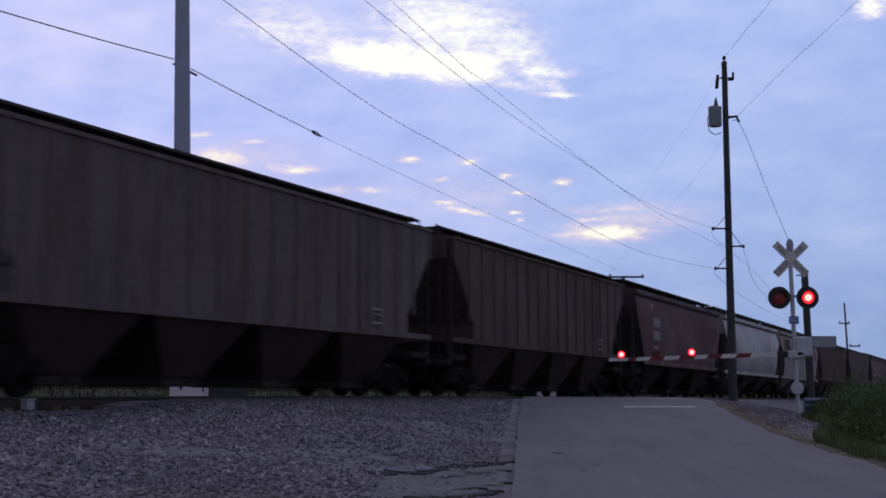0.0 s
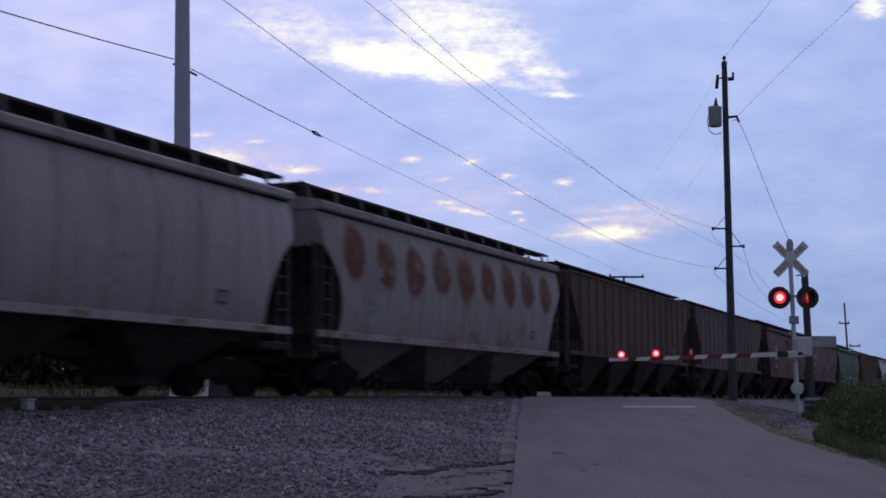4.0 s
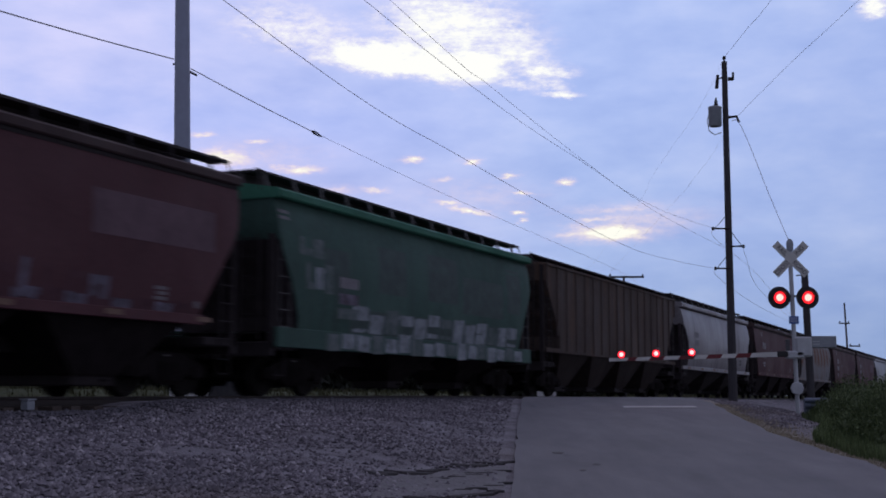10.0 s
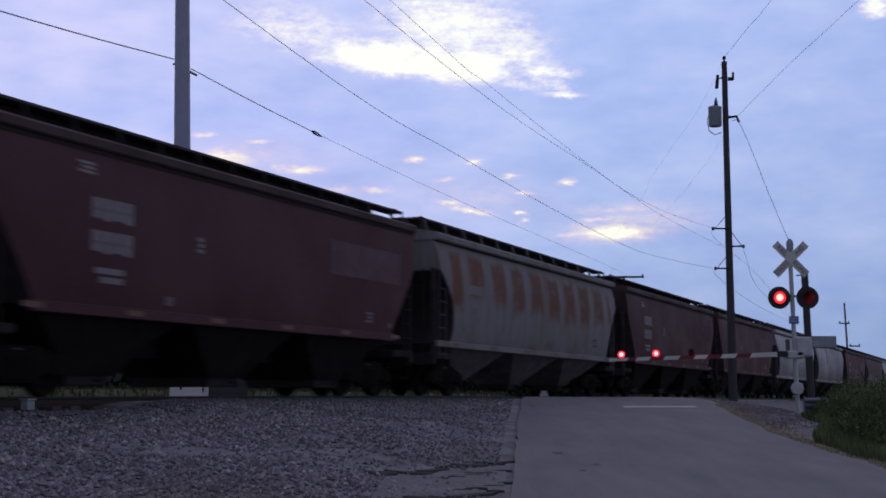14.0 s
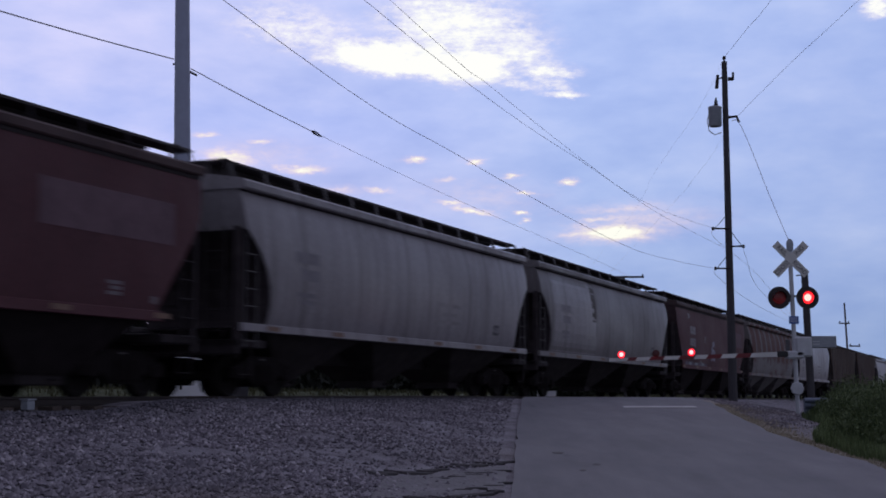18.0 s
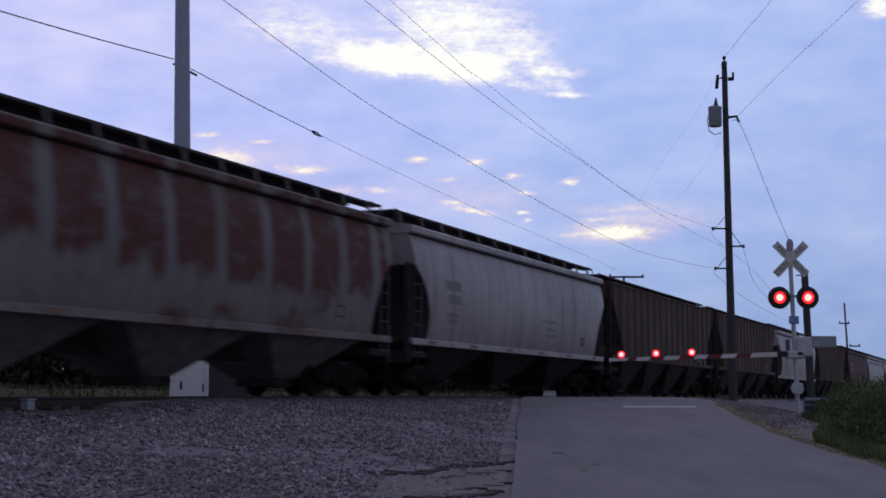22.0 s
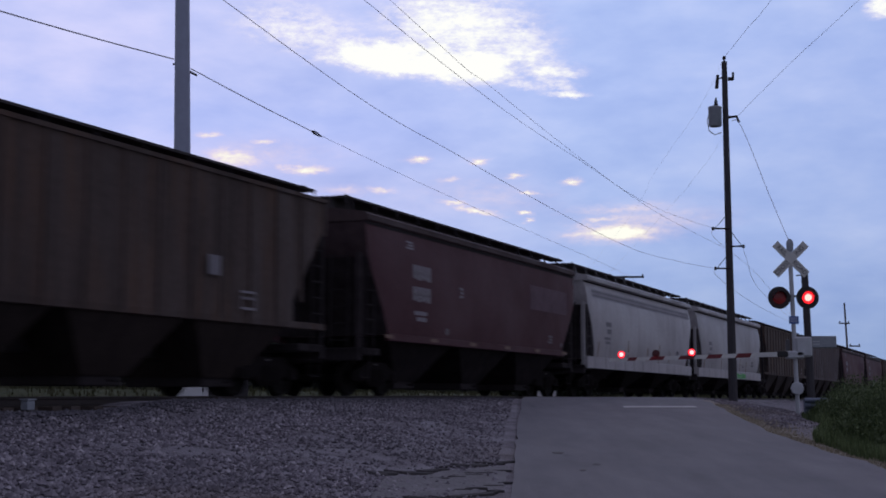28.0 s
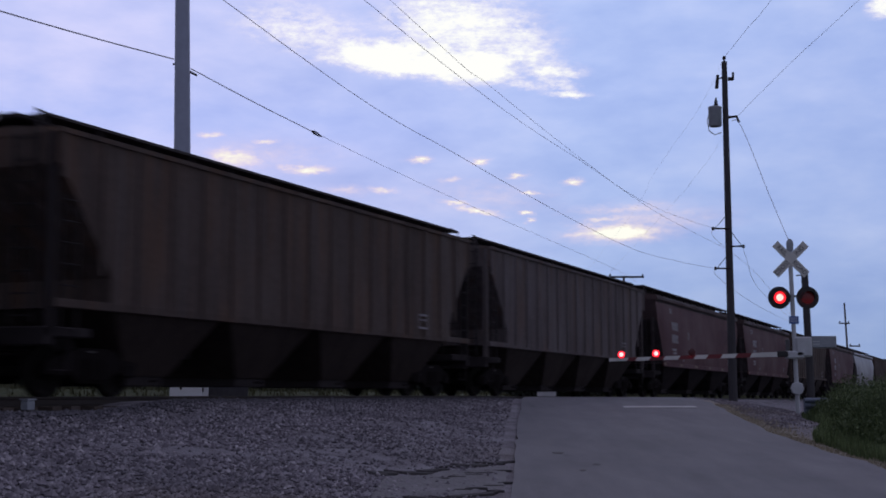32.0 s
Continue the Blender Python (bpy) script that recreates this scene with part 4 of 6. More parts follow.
    wheel = Mesh().lathe([(0, 0.24), (0.03, 0.26), (0.05, 0.24), (0.03, 0.2), (0.0, 0.2)], (half + 0.12, -0.5, 2.4), (1, 0, 0), 16)
    part("brake_wheel", wheel, end_paint, car)
    centre = Mesh().box(0, 0, 0.86, 2 * half - 3.6, 0.36, 0.26, 0.02)
    part("centre_sill", centre, M_DARK, car)
    return car, half, length / 2 + 0.72 + (tail + nose) / 2


def letter_bars(car, kind, x0, z0, rows, width, height, material=M_LETTER):
    """Lines of worn lettering that cannot be read, as plain bars."""
    for i in range(rows):
        decal(car, kind, x0, x0 + width * (1 if i % 2 == 0 else 0.8), z0 - i * height * 1.5 - height, z0 - i * height * 1.5, material)


def reflectors(car, kind, half, material=M_REFLECT):
    zs = LEVELS[kind][0][0]
    tape = Mesh().box(0, 0, 0, 0.45, 0.008, 0.09).data("reflector", material)
    for i in range(6):
        x = -half + 1.2 + (2 * half - 2.4) * i / 5
        part("reflector", tape, None, car, "", (x, LEVELS[kind][0][2] + 0.086, zs - 0.04))


def stroke(m, kind, x0, z0, x1, z1, wide, proud):
    """One straight spray stroke on the side, wide metres thick, with uneven ends."""
    n = max(1, int(abs(z1 - z0) / 0.3))
    dx, dz = x1 - x0, z1 - z0
    d = math.hypot(dx, dz)
    ox, oz = -dz / d * wide / 2, dx / d * wide / 2
    rows = []
    for i in range(n + 1):
        x, z = x0 + dx * i / n, z0 + dz * i / n
        rows.append([(x - ox, on_side(kind, z - oz) + proud, z - oz), (x + ox, on_side(kind, z + oz) + proud, z + oz)])
    m.loft(rows, closed=False)


def graffiti(car, kind, x0, x1, z0, z1, materials, count, seed, bold=0.3):
    """A row of block letters in spray paint that cannot be read."""
    rng = random.Random(seed)
    w = (x1 - x0) / count
    for i in range(count):
        a, b = x0 + w * (i + 0.06), x0 + w * (i + 0.92)
        lo, hi = z0 + rng.uniform(0.0, 0.12) * (z1 - z0), z1 - rng.uniform(0.0, 0.3) * (z1 - z0)
        lean = rng.uniform(-0.1, 0.16) * (hi - lo)
        thick = bold * min(w, 0.9) * rng.uniform(0.8, 1.2)
        m = Mesh()
        pr = (0.008 if kind != RIBBED else 0.085) + 0.002 * (i % 3)
        shape = rng.randrange(5)
        if shape != 3:
            stroke(m, kind, a + thick / 2, lo, a + thick / 2 + lean, hi, thick, pr)
        if shape in (0, 1, 3):
            stroke(m, kind, b - thick / 2, lo, b - thick / 2 + lean, hi, thick, pr + 0.0005)
        if shape in (0, 2, 4):
            stroke(m, kind, a, hi - thick * 0.4, b, hi - thick * 0.45, thick * 0.8, pr + 0.001)
        if shape in (1, 2):
            stroke(m, kind, a, (lo + hi) / 2, b, (lo + hi) / 2 + 0.03, thick * 0.7, pr + 0.001)
        if shape in (2, 3, 4):
            stroke(m, kind, a, lo + thick * 0.4, b, lo + thick * 0.4, thick * 0.8, pr + 0.0015)
        if shape == 4:
            stroke(m, kind, a + w * 0.2, lo + 0.1, b - w * 0.1, hi - 0.1, thick * 0.7, pr + 0.002)
        part("graffiti", m, materials[i % len(materials)], car, "spray-painted letter shape")


# passing of the end of the car ahead at a fixed mark, in seconds, and what the car is
TRAIN = [
    (1.24, "rib_grey"), (2.453, "rib"), (3.645, "red"), (4.812, "grey"), (5.966, "rust_spot"), (7.115, "rib"), (8.356, "rib_grey"), (9.574, "red"),
    (10.705, "red_tag"), (11.852, "green"), (12.945, "rib_brown"), (14.169, "grey"), (15.277, "red"), (16.385, "rust_tan"), (17.53, "red_dark"), (18.635, "red"),
    (19.775, "grey"), (20.90, "two_tone"), (22.042, "red_mark"), (23.175, "rust_red"), (24.285, "white"), (25.422, "rib_brown"), (26.63, "rib"), (27.791, "white_band"),
    (28.901, "rib_brown"), (30.094, "red_dark"), (31.209, "deep"), (32.318, "deep_tag"), (33.443, "rib_brown"), (34.62, "rib_grey"), (35.79, "red"), (36.99, "red_dark"),
    (38.10, "rib_brown"), (39.25, "red"), (40.38, "grey"), (41.5, "rib"), (42.65, "white"), (43.8, "rib_brown"), (44.95, None)]


def build_train():
    cars = []
    for i, (start, look_) in enumerate(TRAIN[:-1]):
        length = rolled(TRAIN[i + 1][0] - MARK) - rolled(start - MARK)
        if look_.startswith("rib"):
            paint = {"rib": M_RIB, "rib_grey": M_RIB_GREY, "rib_brown": M_RIB_BROWN}[look_]
            tone = {"rib": "grey-brown", "rib_grey": "weathered grey", "rib_brown": "dark brown"}[look_]
            car, half, middle = hopper_car(i, RIBBED, length, paint, tone + " ribbed covered hopper car with grimy sides", end_paint=paint if i % 3 == 2 else M_DARK)
            for z in (1.98, 1.86, 1.66):
                decal(car, RIBBED, -half + 2.95, -half + 3.5, z, z + 0.05, M_PANEL_GREY if z == 1.86 else M_LETTER)
            if i == 24:
                decal(car, RIBBED, -half + 4.2, -half + 4.6, 2.25, 2.62, M_FADED, "placard", "pale square notice")
            for dx in (2.95, 3.46):
                decal(car, RIBBED, -half + dx, -half + dx + 0.04, 1.66, 2.03, M_PANEL_GREY)
        elif look_.startswith("red"):
            paint = M_RED_DARK if look_ == "red_dark" else M_RED
            label = "mineral red covered hopper car with white lettering"
            if look_ in ("red_tag", "red_mark"):
                label = "mineral red covered hopper car with pale graffiti"
            car, half, middle = hopper_car(i, SLANT, length, paint, label, roof_paint=M_ROOF)
            for top in (3.24, 2.70):
                for k in range(4):
                    x = half - 3.59 + 0.275 * k
                    decal(car, SLANT, x, x + 0.225, top - 0.37 + 0.03 * (k % 2), top, M_LETTER)
                decal(car, SLANT, half - 3.55, half - 2.60, top - 0.22, top - 0.17, M_PANEL_GREY, proud=0.009)
            letter_bars(car, SLANT, half - 2.60, 3.80, 3, 0.4, 0.05)
            letter_bars(car, SLANT, half - 3.40, 2.10, 2, 0.75, 0.10)
            decal(car, SLANT, -half + 0.9, -half + 4.4, 2.66, 3.41, M_PANEL_CLEAR if i in (8, 12, 15, 18, 25) else M_PANEL, "logo_panel", "faded pale panel")
            letter_bars(car, SLANT, half - 5.70, 2.89, 3, 0.2, 0.07)
            letter_bars(car, SLANT, -half + 2.3, 1.92, 3, 0.38, 0.06, M_PANEL_GREY)
            letter_bars(car, SLANT, -half + 1.3, 1.72, 1, 0.16, 0.12, M_PANEL_GREY)
            letter_bars(car, SLANT, half - 4.85, 1.75, 1, 0.22, 0.16, M_PANEL_GREY)
            reflectors(car, SLANT, half)
            if look_ == "red_tag":
                graffiti(car, SLANT, -half + 3.9, half - 6.65, 1.55, 2.15, [M_SPRAY_LILAC, M_PANEL, M_PANEL], 9, i)
                graffiti(car, SLANT, -half + 1.5, half - 8.65, 1.46, 1.7, [M_PANEL, M_SPRAY_LILAC], 9, i + 7)
            if look_ == "red_mark":
                graffiti(car, SLANT, half - 7.85, half - 6.95, 1.75, 2.45, [M_SPRAY_PALE], 3, i + 3, 0.5)
                graffiti(car, SLANT, half - 7.65, half - 7.15, 2.40, 2.75, [M_SPRAY_PALE], 2, i + 4, 0.6)
                graffiti(car, SLANT, half - 6.15, half - 1.65, 1.45, 1.65, [M_SPRAY_LILAC, M_SPRAY], 7, i + 50)
        elif look_ == "green":
            car, half, middle = hopper_car(i, DEEP, length, M_GREEN, "dark green covered hopper car with pale graffiti along its foot", roof_paint=M_GREEN_LIGHT, eave_strip_paint=M_GREEN)
            for x, w, z0, z1 in ((-3.6, 3.0, 2.2, 3.2), (-0.8, 1.9, 2.4, 3.6), (2.2, 1.5, 2.4, 3.5), (5.0, 1.2, 2.2, 3.2), (-6.0, 1.1, 2.4, 3.7)):
                decal(car, DEEP, x - w / 2, x + w / 2, z0, z1, M_GREEN_WASH, "paint_wash", "dark smeared patch", 0.004)
            decal(car, DEEP, -half + 1.2, half - 3.2, 1.40, 1.95, M_GREEN_WASH, "paint_wash", "dark smeared patch", 0.0045)
            graffiti(car, DEEP, -half + 1.2, half - 3.3, 1.39, 2.06, [M_SPRAY, M_SPRAY, M_TAG_DIM, M_SPRAY], 13, i, 0.44)
            graffiti(car, SILL, -half + 0.8, half - 2.0, 1.01, 1.36, [M_SPRAY, M_TAG_DIM, M_SPRAY], 17, i + 9, 0.6)
            graffiti(car, DEEP, half - 1.9, half - 0.8, 2.9, 3.4, [M_TAG_DIM], 2, i + 20, 0.45)
            graffiti(car, DEEP, half - 2.3, half - 1.1, 2.2, 2.85, [M_TAG_DIM, M_SPRAY], 3, i + 22, 0.45)
            for z, m in ((2.38, M_FADED), (2.02, M_SPRAY_LILAC), (1.7, M_TAG_DIM)):
                decal(car, DEEP, half - 3.5, half - 2.6, z, z + 0.24, m, proud=0.014)
            for z in (3.75, 3.62):
                decal(car, DEEP, half - 0.5, half - 0.1, z, z + 0.07, M_FADED)
        else:
            kind = DEEP if look_.startswith("deep") else ROUND
            paint, label = {
                "grey": (M_GREY, "pale grey round-sided covered hopper car with streaked sides"),
                "white": (M_DULL_WHITE, "dirty white round-sided covered hopper car"),
                "white_band": (M_WHITE, "dirty white covered hopper car with a dark line under the eave"),
                "two_tone": (M_TWO_TONE, "two-tone grey covered hopper car with a pale patch"),
                "rust_spot": (M_RUST_SPOT, "white covered hopper car with a row of rust spots"),
                "rust_tan": (M_RUST_TAN, "tan covered hopper car with rust streaks"),
                "rust_red": (M_RUST_RED, "white covered hopper car with heavy red rust"),
                "deep": (M_DEEP_WHITE, "white covered hopper car with deep side sills and dark stripes"),
                "deep_tag": (M_DEEP_WHITE, "white covered hopper car with green graffiti on its sill"),
            }[look_]
            car, half, middle = hopper_car(i, kind, length, paint, label, trim=M_WHITE if look_.startswith("deep") else None, end_paint=paint,
                                   bay_paint=M_BAY_PALE if look_.startswith("rust") else None)
            if look_ != "rust_red":
                letter_bars(car, kind, half - 2.9, 3.0 if kind != DEEP else 2.7, 2, 1.0 if kind != DEEP else 0.7, 0.24 if kind != DEEP else 0.17, M_FADED)
                letter_bars(car, kind, half - 2.8, 2.15, 2, 0.8, 0.10, M_FADED)
            decal(car, kind, -half + 2.45, -half + 2.87, 1.72, 2.0, M_LETTER_DARK, "placard", "small dark placard")
            decal(car, kind, -half + 2.51, -half + 2.81, 1.78, 1.94, M_FADED, "placard", "small grey placard", 0.01)
            if kind == DEEP:
                for k, dx in enumerate((1.3, 5.2, 8.0, 9.9, 11.6)):
                    decal(car, kind, half - dx - 0.12, half - dx, 1.42, 1.95 + 0.2 * (k % 2), M_DRIP, "rust_drip", "brown rust drip")
                letter_bars(car, kind, half - 9.2, 1.75, 1, 0.4, 0.14, M_FADED)
                letter_bars(car, kind, half - 10.9, 1.72, 1, 0.4, 0.12, M_FADED)
            if look_ in ("white", "grey"):
                for k, (dx, w, z) in enumerate(((5.3, 1.5, 2.3), (5.5, 1.0, 2.05), (5.3, 1.3, 1.86))):
                    decal(car, kind, -half + dx, -half + dx + w, z, z + 0.10, M_SMUDGE, "faded_marking", "faded grey marking")
            if kind != DEEP:
                reflectors(car, kind, half)
            if look_ == "deep":
                decal(car, kind, -half + 0.3, half - 0.7, 3.50, 3.80, M_STRIPE, "eave_stripe", "grey stripe below the eave")
                for z in (3.56, 3.70):
                    decal(car, kind, -half + 0.3, half - 0.7, z, z + 0.04, M_FADED, "eave_stripe", "thin dark line in the stripe", 0.009)
            if look_ == "two_tone":
                for k, (z0, z1, back) in enumerate(((1.45, 2.1, 5.9), (2.1, 2.7, 5.75), (2.7, 3.3, 5.5), (3.3, 4.0, 5.2))):
                    decal(car, kind, half - back, half - 1.15, z0, z1, M_GREY, "paint_patch", "pale grey repainted patch")
                decal(car, kind, half - 5.75, half - 5.3, 2.6, 4.0, M_DRIP_DARK, "stain", "dark run below the eave")
                decal(car, kind, half - 5.2, half - 4.9, 2.0, 3.95, M_DULL_WHITE, "paint_patch", "pale brushed edge of the patch", 0.009)
            if look_ == "deep_tag":
                graffiti(car, SILL, -half + 4.6, -half + 7.0, 1.03, 1.34, [M_SPRAY_GREEN], 4, i, 0.5)
        cars.append((car, start, middle))
    return cars


CARS = build_train()


# ---- crossing signal ----
def turning_lens(radius, ring=M_LAMP, core=M_LAMP_CORE, dark=M_LENS_OFF):
    """A lens that glows on one face and is dark on the other; it turns on its upright axis."""
    me_parts = Mesh()
    me_parts.lathe([(-0.030, radius * 0.05), (-0.028, radius * 0.6), (-0.015, radius), (0.0, radius), (0.015, radius), (0.03, radius * 0.05)], (0, 0, 0), (0, 1, 0), 24)
    me = me_parts.data("lens", [dark, ring, core], True)
    for p in me.polygons:
        if p.center.y < -0.008:
            p.material_index = 1 if (p.center.xz.length > radius * 0.6) else 2
    return me


LENSES = {"left": [], "right": []}
SIGNAL = Vector((9.67, 35.9, -0.35))


def crossing_signal():
    t = thing("crossing_signal", "railroad crossing signal mast with crossbuck, red flashers and lowered gate", "crossing signal", at=SIGNAL)
    mast = Mesh().tube([(0.07, 0, -0.62), (-0.04, 0, 4.5)], 0.06, 14)
    part("mast", mast, M_SILVER, t, "aluminium mast", smooth=True)
    cap = Mesh().lathe([(0, 0.05), (0.02, 0.09), (0.2, 0.10), (0.3, 0.085), (0.36, 0.03)], (-0.03, 0, 4.32), (0, 0, 1), 16)
    part("mast_bell", cap, M_GALV_GREY, t, "grey bell", smooth=True)
    base = Mesh().box(0.07, 0, -0.62, 0.34, 0.34, 0.24, 0.03)
    part("base", base, M_GALV_GREY, t)
    # crossbuck
    for i, a in enumerate((45, -45)):
        blade = Mesh().box(0, 0, 0, 1.22, 0.012, 0.225, 0.004)
        ob = part("crossbuck_blade", blade, M_WHITE_SIGN, t, "white blade with black lettering", (-0.04, -0.09 - 0.016 * i, 4.10))
        ob.rotation_euler = (0, radians(-a), 0)
        words = ("CROSS", "ING") if i == 0 else ("RAIL", "ROAD")
        for k, word in enumerate(words):
            cu = bpy.data.curves.new("lettering", "FONT")
            cu.body, cu.size, cu.align_x, cu.align_y, cu.extrude = word, 0.17, "CENTER", "CENTER", 0.001
            tmp = bpy.data.objects.new("lettering", cu)
            me = bpy.data.meshes.new_from_object(tmp)
            bpy.data.objects.remove(tmp)
            me.materials.clear()
            me.materials.append(M_BLACK_SIGN)
            w = part("lettering", me, None, ob, "black letters", (-0.34 + 0.68 * k, -0.0085, 0))
            w.rotation_euler = (radians(90), 0, 0)
    # flashers
    arm = Mesh().tube([(-0.5, -0.02, 3.08), (0.5, -0.02, 3.08)], 0.03, 10)
    part("crossarm", arm, M_BLACK_SIGN, t)
    for x, key in ((-0.40, "left"), (0.38, "right")):
        unit = Mesh().lathe([(0.0, 0.31), (0.012, 0.31), (0.012, 0.155), (0.16, 0.14), (0.2, 0.06)], (x, -0.14, 3.03), (0, 1, 0), 28)
        ob = part("flasher", unit, M_BLACK_SIGN, t, "black round target with red lens", smooth=True)
        hood = Mesh()
        rings = []
        for k in range(13):
            a = math.pi * (k / 12) * 1.1 - 0.05 * math.pi
            ca, sa = math.cos(a), math.sin(a)
            depth = 0.22 * (0.35 + 0.65 * math.sin(math.pi * k / 12))
            rings.append([(x + ca * 0.180, -0.15, 3.03 + sa * 0.180), (x + ca * 0.180, -0.15 - depth, 3.03 + sa * 0.180),
                          (x + ca * 0.174, -0.15 - depth, 3.03 + sa * 0.174), (x + ca * 0.174, -0.15, 3.03 + sa * 0.174)])
        hood.loft(rings)
        part("hood", hood, M_BLACK_SIGN, ob, smooth=True)
        lens = part("lens", turning_lens(0.165), None, ob, "round red signal lens")
        LENSES[key].append((lens, Vector((x, -0.18, 3.03))))
    blue = Mesh().box(0.0, -0.08, 2.42, 0.27, 0.01, 0.21, 0.003)
    part("notice_plate", blue, M_BLUE_SIGN, t, "small blue notice plate")
    for z in (2.47, 2.42, 2.37):
        part("lettering", Mesh().box(0.0, -0.088, z, 0.2, 0.004, 0.018), M_WHITE_SIGN, t)
    # gate mechanism
    mech = Mesh().box(0.24, 0.02, 1.68, 0.46, 0.40, 0.56, 0.05)
    part("gate_mechanism", mech, M_SILVER, t, "aluminium gate mechanism case", smooth=False)
    pivot = Mesh().box(-0.02, -0.1, 1.46, 0.52, 0.16, 0.22, 0.04)
    part("gate_pivot", pivot, M_SILVER, t)
    weight = Mesh().lathe([(0, 0.02), (0.0, 0.17), (0.05, 0.19), (0.10, 0.17), (0.1, 0.02)], (0.02, -0.2, 0.54), (0, 1, 0), 8)
    part("counterweight", weight, M_SILVER, t, "pale eight-sided plate")
    bracket = Mesh().box(-0.16, 0.04, 1.72, 0.10, 0.12, 0.34, 0.02)
    part("arm_bracket", bracket, M_CASE, t)
    # gate arm, tapering, with red and white bands
    tip, root = Vector((-5.12, -0.2, 1.32)), Vector((-0.25, -0.2, 1.48))
    marks = [0.0, 0.096, 0.145, 0.222, 0.30, 0.386, 0.473, 0.543, 0.624, 0.707, 0.788, 1.0]
    for i, (a, b) in enumerate(zip(marks, marks[1:])):
        pa, pb = tip.lerp(root, a), tip.lerp(root, b)
        ha, hb = 0.045 + 0.02 * a, 0.045 + 0.02 * b
        ta, tb = pa.x + (0.07 if i else 0.0), pb.x + (0.07 if b < 1.0 else 0.0)
        m = Mesh().hexa([(pa.x, pa.y - 0.03, pa.z - ha), (pb.x, pb.y - 0.03, pb.z - hb), (pb.x, pb.y + 0.03, pb.z - hb), (pa.x, pa.y + 0.03, pa.z - ha),
                         (ta, pa.y - 0.03, pa.z + ha), (tb, pb.y - 0.03, pb.z + hb), (tb, pb.y + 0.03, pb.z + hb), (ta, pa.y + 0.03, pa.z + ha)])
        part("gate_arm_band", m, M_RED_STRIPE if i % 2 else M_WHITE_SIGN, t)
    part("arm_clamp", Mesh().box(root.x - 0.12, root.y, root.z, 0.30, 0.10, 0.16, 0.02), M_BLACK_SIGN, t, "dark arm clamp")
    for k, (x, key) in enumerate(((1098, None), (1159, "left"), (1222, "right"))):
        lx = (x - 784) / 2300 * 35.7 - SIGNAL.x
        f = (lx - tip.x) / (root.x - tip.x)
        z = tip.z + (root.z - tip.z) * f + 0.13
        can = Mesh().lathe([(0.02, 0.075), (0.05, 0.08), (0.14, 0.07), (0.16, 0.02)], (lx, -0.26, z), (0, 1, 0), 16)
        ob = part("gate_light", can, M_BLACK_SIGN, t, "small round red gate light")
        lens = part("lens", turning_lens(0.10, M_GATE_LAMP, M_GATE_CORE, M_GATE_LENS_OFF), None, ob, "round red lens")
        lens.location = (lx, -0.26, z)
        if key:
            LENSES[key].append((lens, Vector((lx, -0.26, z))))
    return t


crossing_signal()


# ---- poles, wires ----
def wire(name, points, radius, label):
    """A hanging wire through points, smoothed."""
    cu = Mesh()
    pts = [Vector(p) for p in points]
    fine = []
    for i in range(len(pts) - 1):
        a, b = pts[max(i - 1, 0)], pts[min(i + 2, len(pts) - 1)]
        p, q = pts[i], pts[i + 1]
        for k in range(8):
            u = k / 8
            fine.append(0.5 * ((2 * p) + (q - a) * u + (2 * a - 5 * p + 4 * q - b) * u * u + (3 * p - a - 3 * q + b) * u ** 3))
    fine.append(pts[-1])
    cu.tube(fine, radius, 5)
    ob = new(name, cu.data(name, M_WIRE))
    return tagged(ob, label, "wire", "overhead wires")


def steel_pole():
    p = Vector((-7.28, 36.0, -0.4))
    t = thing("steel_pole", "tall grey galvanised steel power pole behind the track", "utility pole", at=p)
    part("shaft", Mesh().tube([(0.10, 0, 0), (-0.25, 0, 17)], [0.275, 0.17], 24), M_STEEL_POLE, t, smooth=True)
    part("clamp", Mesh().tube([(-0.36, -0.02, 9.72), (-0.22, -0.05, 9.70), (-0.2, -0.02, 9.25)], 0.03, 8), M_DARK, t)
    part("clamp", Mesh().tube([(0.12, 0, 9.5), (0.3, 0.1, 9.42)], 0.035, 8), M_DARK, t)
    return t


